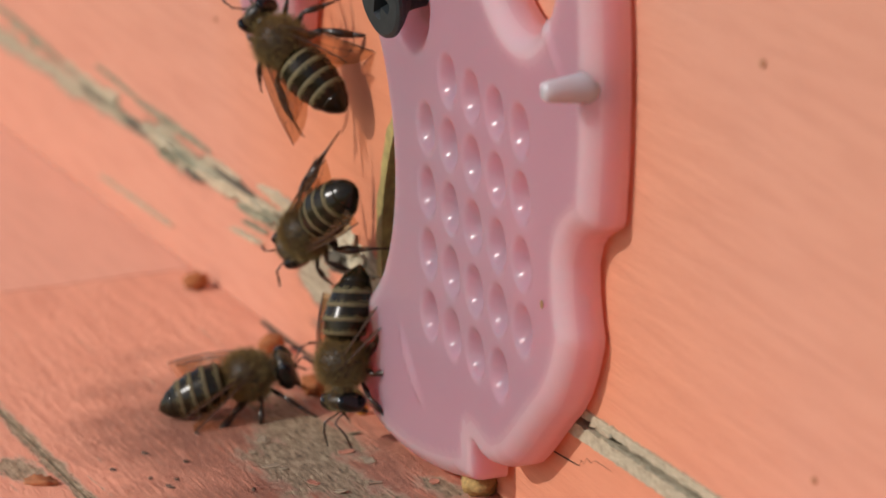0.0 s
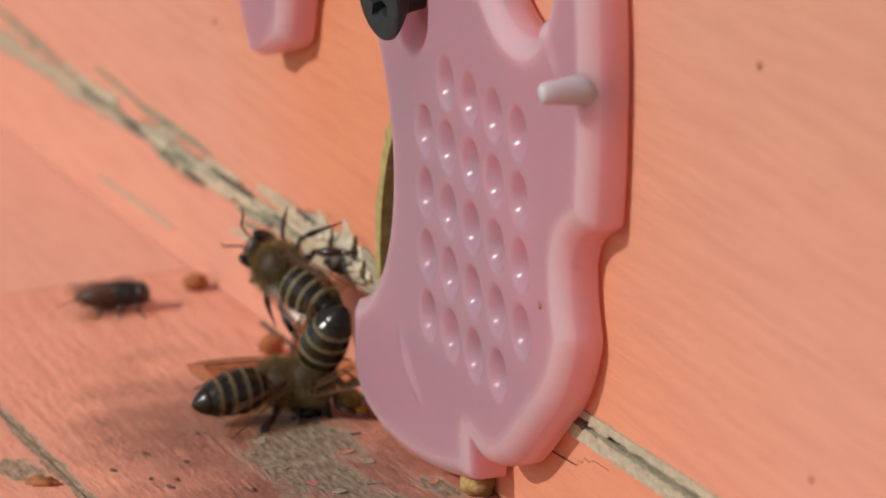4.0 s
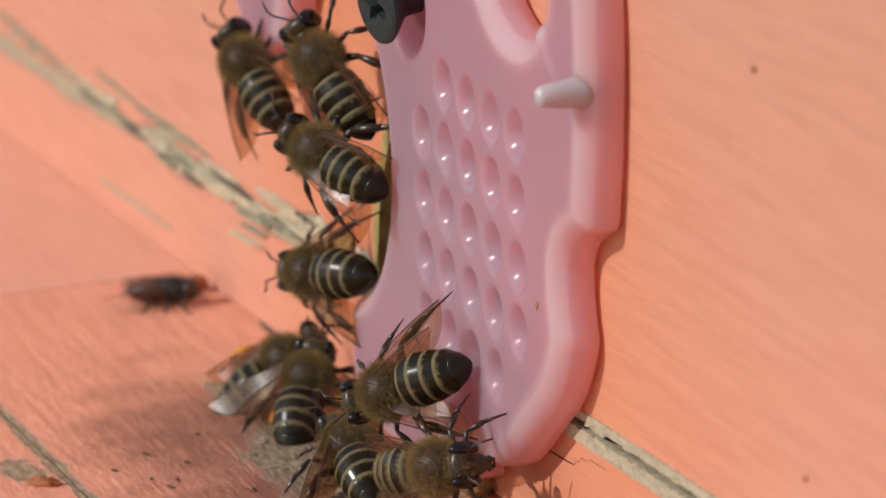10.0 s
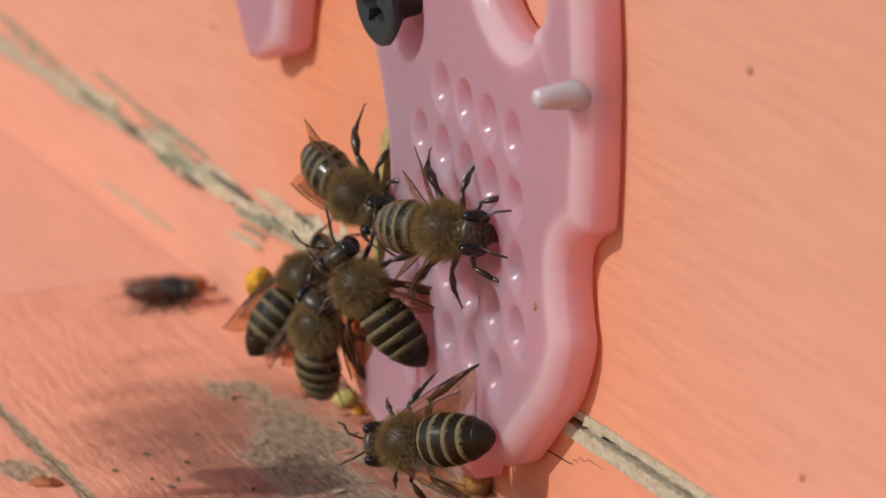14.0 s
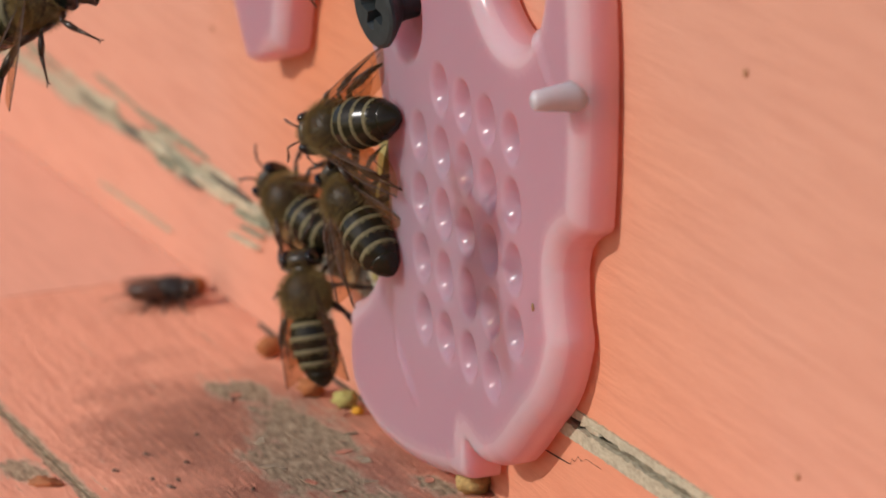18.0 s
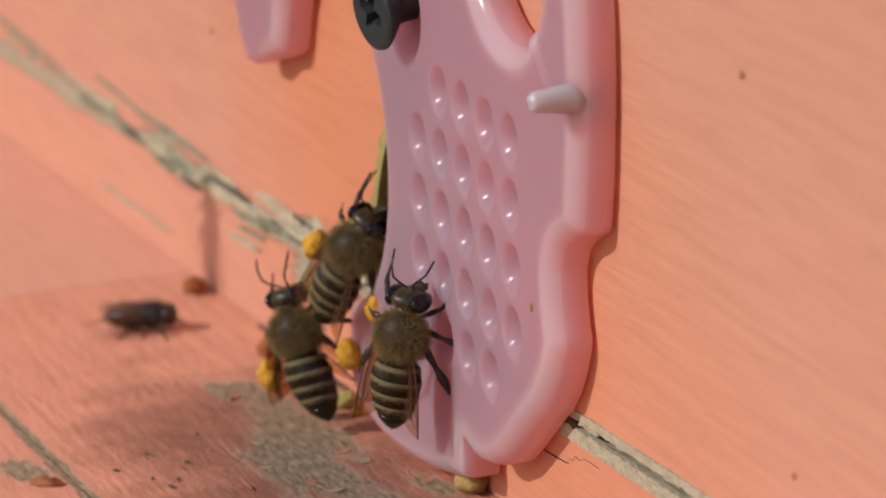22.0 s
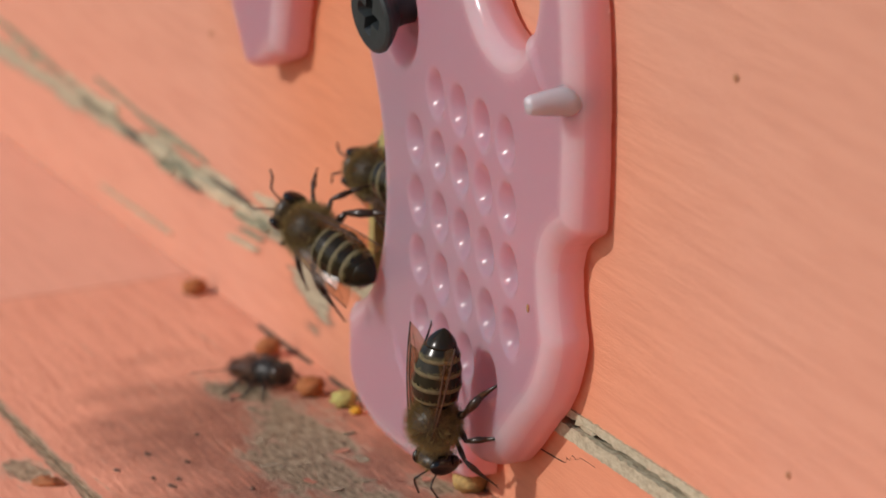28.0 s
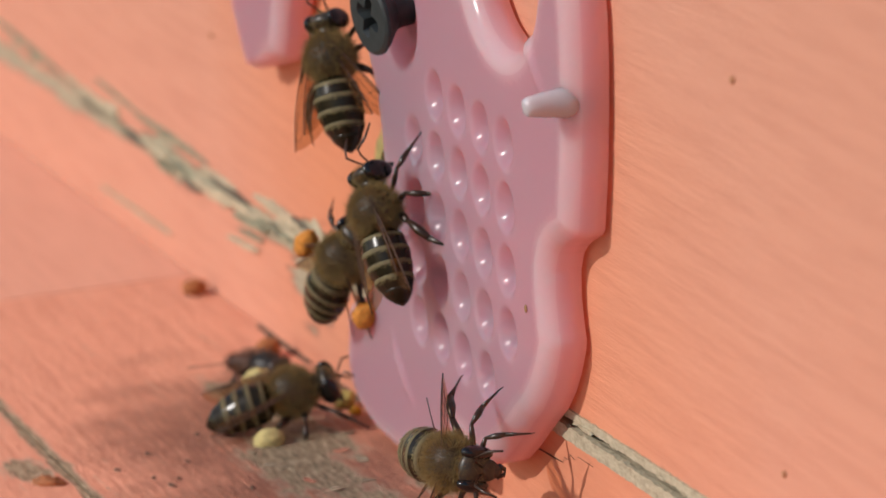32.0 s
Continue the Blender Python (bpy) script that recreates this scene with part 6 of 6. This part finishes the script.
    walk(bee, steps((0, -1000.0, -420.0, 490.0, 0, 0, 53), (21.4, -1000.0, -420.0, 490.0, 0, 0, 53), (21.7, -69.8, -31.7, 6.3, 27, -47, 85), (21.8, -47.7, -14.3, 6.3, 28, -61, 97), (22, -38.7, -9.1, 8.6, -75, -72, -157), (22.2, -33.7, -9.1, 11.5, 129, -77, -8), (22.7, -33.6, -8.0, 13.5, 98, -69, 22), (23, -31.8, -8.0, 13.2, 18, -67, 106), (23.5, -31.8, -8.0, 17.2, 86, -44, 26), (23.7, -34.6, -8.5, 15.9, 43, -71, 75), (23.8, -37.4, -9.0, 14.6, -37, -56, 161), (24, -27.6, -9.0, 13.8, -40, -65, 166), (24.5, -34.8, -8.0, 15.7, 87, -66, 32), (25, -38.3, -8.0, 15.3, 56, -70, 66), (25.5, -37.3, -8.0, 11.8, 90, -65, 28), (26.3, -40.2, -4.1, 15.6, 99, -41, 7), (26.7, -14.0, 32.0, 30.0, 99, -41, 7), (26.7, 19.0, 42.0, 30.5, 36, -39, 62), (26.8, 52.0, 52.0, 31.0, 0, -6, 90), (32, 52.0, 52.0, 31.0, 0, -6, 90)))
    beat_wings(bee, (0, 21.8))
    bee = bees[29]
    walk(bee, steps((0, -150.0, -250.0, 750.0, 0, 0, 53), (21.9, -150.0, -250.0, 750.0, 0, 0, 53), (22.1, -91.3, -129.6, 401.9, 29, 10, 18), (22.3, -32.7, -9.1, 53.9, 49, 34, -12), (22.5, -32.5, -9.1, 48.6, 48, 37, -11), (22.7, -25.5, -9.1, 44.8, 51, 40, -6), (23, -25.2, -9.0, 38.8, 90, 63, 42), (23.4, -22.7, -9.0, 36.3, 63, 50, 10), (23.8, -27.7, -8.0, 31.9, 66, 41, 14), (23.9, -27.2, -7.6, 32.1, 83, 79, 25), (24, -26.6, -7.1, 32.2, -119, 63, 177), (24.1, -30.6, -5.1, 30.5, 43, 67, -24), (24.3, -34.6, -3.2, 28.7, 52, 17, -18), (24.7, -14.0, 32.0, 30.0, 52, 17, -18), (24.7, 31.0, 42.0, 30.5, 32, -8, 33), (24.8, 76.0, 52.0, 31.0, 0, -6, 90), (32, 76.0, 52.0, 31.0, 0, -6, 90)))
    beat_wings(bee, (0, 22.3))
    bee = bees[30]
    walk(bee, steps((0, -1000.0, -460.0, 490.0, 0, 0, 53), (22.2, -1000.0, -460.0, 490.0, 0, 0, 53), (22.4, -76.7, -31.8, 6.3, 36, -39, 56), (22.5, -66.3, -28.2, 6.3, 43, -47, 44), (22.7, -22.7, -19.8, 43.3, 27, -34, 80), (22.9, 12.0, -19.9, 53.9, 34, -25, 34), (23, 16.5, -12.9, 49.2, 44, -48, 43), (23.1, 13.3, -11.0, 49.0, -18, -68, 129), (23.3, 10.1, -9.1, 48.8, -60, -39, -165), (23.5, 6.6, -9.1, 48.1, -61, -19, -173), (24, 1.7, -9.0, 43.3, -81, 20, -154), (24.5, -5.3, -10.0, 37.8, -78, 29, -139), (25, -15.4, -8.9, 37.9, -76, 6, -156), (25.5, -22.0, -7.6, 35.8, -76, 6, -168), (26.2, -29.5, -5.2, 32.1, -85, 19, -169), (26.7, -14.0, 32.0, 30.0, -85, 19, -169), (26.7, 43.0, 42.0, 30.5, -49, -14, 146), (26.8, 100.0, 52.0, 31.0, 0, -6, 90), (32, 100.0, 52.0, 31.0, 0, -6, 90)))
    beat_wings(bee, (0, 23.2))
    bee = bees[31]
    walk(bee, steps((0, 124.0, 52.0, 31.0, 0, -6, 90), (22.2, 124.0, 52.0, 31.0, 0, -6, 90), (22.3, 55.0, 42.0, 30.5, -35, -22, 136), (22.4, -14.0, 32.0, 30.0, -71, -8, -176), (22.6, -35.6, -1.1, 25.2, -71, -8, -176), (23, -39.5, -4.1, 23.9, -70, -11, -173), (23.4, -39.2, -5.1, 23.9, -69, -11, -176), (24, -43.5, -6.1, 28.1, -49, -53, 174), (24.5, -42.1, -8.1, 30.1, -63, -43, -171), (24.7, -47.3, -10.1, 30.1, -47, -68, -146), (24.8, -56.4, -14.1, 53.3, -25, -31, -167), (25, -106.4, -20.1, 77.2, -28, -28, -157), (25.2, -404.3, -180.1, 214.8, -9, -29, 148), (25.3, -702.1, -340.0, 352.4, 2, -16, 98), (25.5, -1000.0, -500.0, 490.0, 0, 0, 53), (32, -1000.0, -500.0, 490.0, 0, 0, 53)))
    beat_wings(bee, (24.6, 32))
    bee = bees[32]
    walk(bee, steps((0, -1000.0, -300.0, 530.0, 0, 0, 53), (23.2, -1000.0, -300.0, 530.0, 0, 0, 53), (23.4, -123.2, -33.2, 6.3, 27, -33, 80), (23.6, -91.2, -19.7, 6.3, 27, -48, 86), (23.8, -64.2, -25.4, 6.2, 28, -31, 78), (23.9, -51.9, -40.5, 6.2, 33, -25, 51), (24.1, -52.4, -58.1, 6.2, 33, -19, 34), (24.6, -1000.0, -300.0, 530.0, 0, 0, 53), (32, -1000.0, -300.0, 530.0, 0, 0, 53)))
    beat_wings(bee, (0, 32))
    bee = bees[33]
    walk(bee, steps((0, 148.0, 52.0, 31.0, 0, -6, 90), (26, 148.0, 52.0, 31.0, 0, -6, 90), (26.1, 94.0, 45.3, 30.7, -39, -14, 128), (26.2, 40.0, 38.7, 30.3, -75, 3, 163), (26.3, -14.0, 32.0, 30.0, -100, 35, -174), (26.8, -18.1, -8.1, 17.5, -100, 35, -174), (27.5, -9.3, -8.5, 18.0, -88, 61, -142), (28, 0.7, -8.4, 13.0, -106, 79, 179), (28.3, 2.4, -8.5, 13.3, 68, 37, -14), (28.6, 3.8, -8.5, 10.7, 63, 39, -19), (29, 7.5, -8.4, 8.6, 77, 20, -9), (29.1, 7.7, -5.5, 6.0, 41, 18, -9), (29.3, 8.0, -2.6, 3.4, 5, 16, -8), (29.6, 30.3, -6.4, 3.4, 4, 16, -8), (30.2, 30.0, -550.0, -80.0, 0, 0, 53), (32, 30.0, -550.0, -80.0, 0, 0, 53)))
    beat_wings(bee, (30.2, 32))
    bee = bees[34]
    walk(bee, steps((0, 172.0, 52.0, 31.0, 0, -6, 90), (27, 172.0, 52.0, 31.0, 0, -6, 90), (27.2, 79.0, 42.0, 30.5, -39, -21, 140), (27.3, -14.0, 32.0, 30.0, -75, 0, -172), (27.7, -27.4, -0.1, 27.4, -75, 0, -172), (28, -35.3, -0.1, 26.7, -76, 0, -171), (28.3, -30.5, -4.1, 31.6, -66, -16, -179), (28.6, -30.9, -6.1, 31.6, -63, -21, 180), (29, -27.7, -6.5, 35.2, -58, -54, -175), (29.2, -25.5, -9.1, 36.2, -21, -26, -175), (29.3, -25.3, -12.1, 36.4, -22, -20, -174), (29.5, -39.3, -20.1, 40.9, -23, -9, -171), (29.6, -90.2, -30.1, 44.4, -26, -8, -162), (29.8, -393.4, -133.4, 206.3, -16, -14, 149), (30, -696.7, -236.7, 368.1, -5, -10, 100), (30.2, -1000.0, -340.0, 530.0, 0, 0, 53), (32, -1000.0, -340.0, 530.0, 0, 0, 53)))
    beat_wings(bee, (29.2, 32))
    bee = bees[35]
    walk(bee, steps((0, -20.0, 66.0, 31.0, 0, -6, 90), (28.8, -20.0, 66.0, 31.0, 0, -6, 90), (29, -17.0, 49.0, 30.5, -36, -22, 138), (29.1, -14.0, 32.0, 30.0, -72, -6, -173), (29.5, -40.2, -1.1, 26.2, -72, -6, -173), (30, -34.4, -5.1, 28.2, -60, -30, -179), (30.5, -35.5, -5.1, 28.6, -60, -27, 179), (31, -37.4, -6.1, 28.4, -52, -47, 177), (31.5, -33.4, -6.0, 33.5, -51, -39, 173), (32, -28.1, -7.1, 39.2, -46, -64, 172)))
    bee = bees[36]
    walk(bee, steps((0, -1000.0, -380.0, 530.0, 0, 0, 53), (27.9, -1000.0, -380.0, 530.0, 0, 0, 53), (28.1, 13.3, -56.3, 12.2, 18, -16, 111), (28.2, -20.0, -24.6, 7.2, 21, -22, 99), (28.3, -28.8, -13.8, 3.6, 24, -20, 76), (28.6, -27.5, -12.8, 3.6, 22, -16, 92), (29, -28.2, -13.1, 3.6, 19, -22, 107), (29.6, -35.0, -10.8, 3.5, 16, 0, 120), (30, -43.8, -8.1, 3.5, 16, -3, 120), (30.5, -41.3, -9.2, 3.6, 16, -12, 115), (31, -49.1, -9.4, 3.5, 17, -3, 114), (31.5, -48.8, -8.0, 3.5, 19, -3, 106), (32, -40.8, -11.8, 3.6, 24, -14, 74)))
    beat_wings(bee, (0, 28.1))
    bee = bees[37]
    walk(bee, steps((0, 4.0, 66.0, 31.0, 0, -6, 90), (28.9, 4.0, 66.0, 31.0, 0, -6, 90), (29, -2.0, 54.7, 30.7, -36, -15, 128), (29.1, -8.0, 43.3, 30.3, -70, -1, 164), (29.1, -14.0, 32.0, 30.0, -92, 29, -170), (29.4, -15.3, -8.1, 13.6, -92, 29, -170), (29.5, -14.4, -9.1, 14.1, -70, 77, -144), (29.7, -13.4, -10.1, 14.6, 69, 51, 0), (29.8, -12.5, -11.0, 15.1, 71, 1, 9), (30, -7.1, -12.0, 15.2, 76, -4, 23), (30.3, -6.2, -11.0, 13.9, 84, -20, 18), (30.6, -7.1, -10.1, 10.7, 66, 8, 4), (31, -1.9, -10.1, 9.1, 51, 23, -5), (31.5, -3.0, -10.1, 9.5, 46, 21, -13), (32, 11.0, -12.0, 10.7, 75, -3, 14)))
    bee = bees[38]
    walk(bee, steps((0, 28.0, 66.0, 31.0, 0, -6, 90), (28.5, 28.0, 66.0, 31.0, 0, -6, 90), (28.6, 14.0, 54.7, 30.7, -38, -15, 128), (28.7, 0.0, 43.3, 30.3, -73, 1, 164), (28.9, -14.0, 32.0, 30.0, -96, 33, -172), (29.2, -24.5, -6.1, 12.9, -96, 33, -172), (29.4, -30.3, -6.5, 8.1, -44, 52, -97), (29.6, -36.2, -6.8, 3.4, -6, 21, -35), (29.8, -35.0, -11.0, 3.4, -13, 9, -53), (30, -27.5, -18.6, 3.4, -21, 16, -84), (30.1, -1.4, -37.0, 8.1, -18, 0, -66), (30.3, -0.6, -46.9, 7.0, -21, 12, -109), (30.4, 0.3, -56.8, 6.0, -32, 17, -154), (30.6, -333.1, -177.9, 180.7, -29, 2, 156), (30.7, -666.6, -298.9, 355.3, -15, -6, 105), (30.9, -1000.0, -420.0, 530.0, 0, 0, 53), (32, -1000.0, -420.0, 530.0, 0, 0, 53)))
    beat_wings(bee, (30.4, 32))
    bee = bees[39]
    walk(bee, steps((0, -1000.0, -460.0, 530.0, 0, 0, 53), (29.3, -1000.0, -460.0, 530.0, 0, 0, 53), (29.6, 31.8, -65.9, 47.9, 37, -32, 38), (30, 14.2, -44.8, 51.3, 27, -29, 79), (30.2, 91.3, -66.0, 71.4, 37, -33, 19), (30.4, 45.5, -66.0, 76.2, 34, -25, 21), (30.9, 300.0, -250.0, 750.0, 0, 0, 53), (32, 300.0, -250.0, 750.0, 0, 0, 53)))
    beat_wings(bee, (0, 32))
    bee = bees[40]
    walk(bee, steps((0, -1000.0, -500.0, 530.0, 0, 0, 53), (29.6, -1000.0, -500.0, 530.0, 0, 0, 53), (30, -81.4, -45.2, 6.3, 27, -42, 83), (30.2, -50.8, -8.9, 11.0, 36, -53, 89), (30.4, -33.3, -9.0, 11.7, 65, -69, 57), (30.7, -22.3, -10.1, 6.3, 2, -48, 156), (31, -20.2, -9.1, 11.9, -43, -45, 175), (31.1, -21.1, -9.1, 13.1, -21, -82, 148), (31.3, -22.0, -9.1, 14.3, 120, -60, 2), (31.6, -28.8, -8.0, 16.7, 95, -52, 18), (32, -32.1, -7.0, 18.3, 88, -53, 27)))
    beat_wings(bee, (0, 30.2))
    walk(make_fly(), steps((0, 15.6, -55.8, 0.0, 0, 0, 63), (0.7, -5.1, -46.0, 0.0, 0, 0, 62), (1, -29.2, -39.1, 0.0, 0, 0, 136), (1.2, -58.5, -32.9, 0.0, 0, 0, 163), (1.5, -51.3, -34.0, 0.0, 0, 0, 123), (1.6, -43.0, -36.2, 0.0, 0, 0, 54), (1.7, -34.8, -38.4, 0.0, 0, 0, -15), (1.87, -41.7, -38.0, 0.0, 0, 0, -103), (2, -48.7, -37.6, 0.0, 0, 0, -191), (2.5, -67.7, -33.0, 0.0, 0, 0, -194), (3, -85.8, -30.2, 0.0, 0, 0, -203), (3.4, -91.8, -26.2, 0.0, 0, 0, -234), (3.6, -95.7, -20.6, 0.0, 0, 0, -261), (4.4, -97.1, -10.4, 0.0, 0, 0, -300), (5.5, -96.9, -7.8, 0.0, 0, 0, -300), (20, -98.1, -6.9, 0.0, 0, 0, -301), (20.4, -106.9, -4.0, 0.0, 0, 0, -261), (21, -103.7, -3.8, 0.0, 0, 0, -341), (21.5, -99.1, -8.4, 0.0, 0, 0, -361), (22, -88.0, -12.5, 0.0, 0, 0, -301), (22.5, -87.9, -11.3, 0.0, 0, 0, -262), (23, -77.4, -8.0, 0.0, 0, 0, -263), (23.5, -77.8, -7.7, 0.0, 0, 0, -282), (24, -77.6, -5.9, 0.0, 0, 0, -301), (24.3, -74.1, -8.0, 0.0, 0, 0, -355), (24.5, -73.7, -14.3, 0.0, 0, 0, -418), (24.6, -73.4, -20.5, 0.0, 0, 0, -481), (24.8, -73.1, -24.0, 0.0, 0, 0, -431), (25, -71.0, -28.1, 0.0, 0, 9, -398), (25.5, -70.6, -28.0, 0.0, 0, 9, -398), (26.3, -56.3, -21.6, 0.0, 0, 0, -354), (27, -59.7, -9.9, 0.0, 0, 0, -330), (27.5, -62.4, -7.9, 0.0, 0, 0, -330), (28, -58.5, -7.8, 0.0, 0, 0, -330), (32, -60.8, -7.3, 0.0, 0, 0, -330)))


pollen_pellets()
splinters()
paint_crack()
specks()
crumbs_and_flakes()
joint_dirt()
motions()
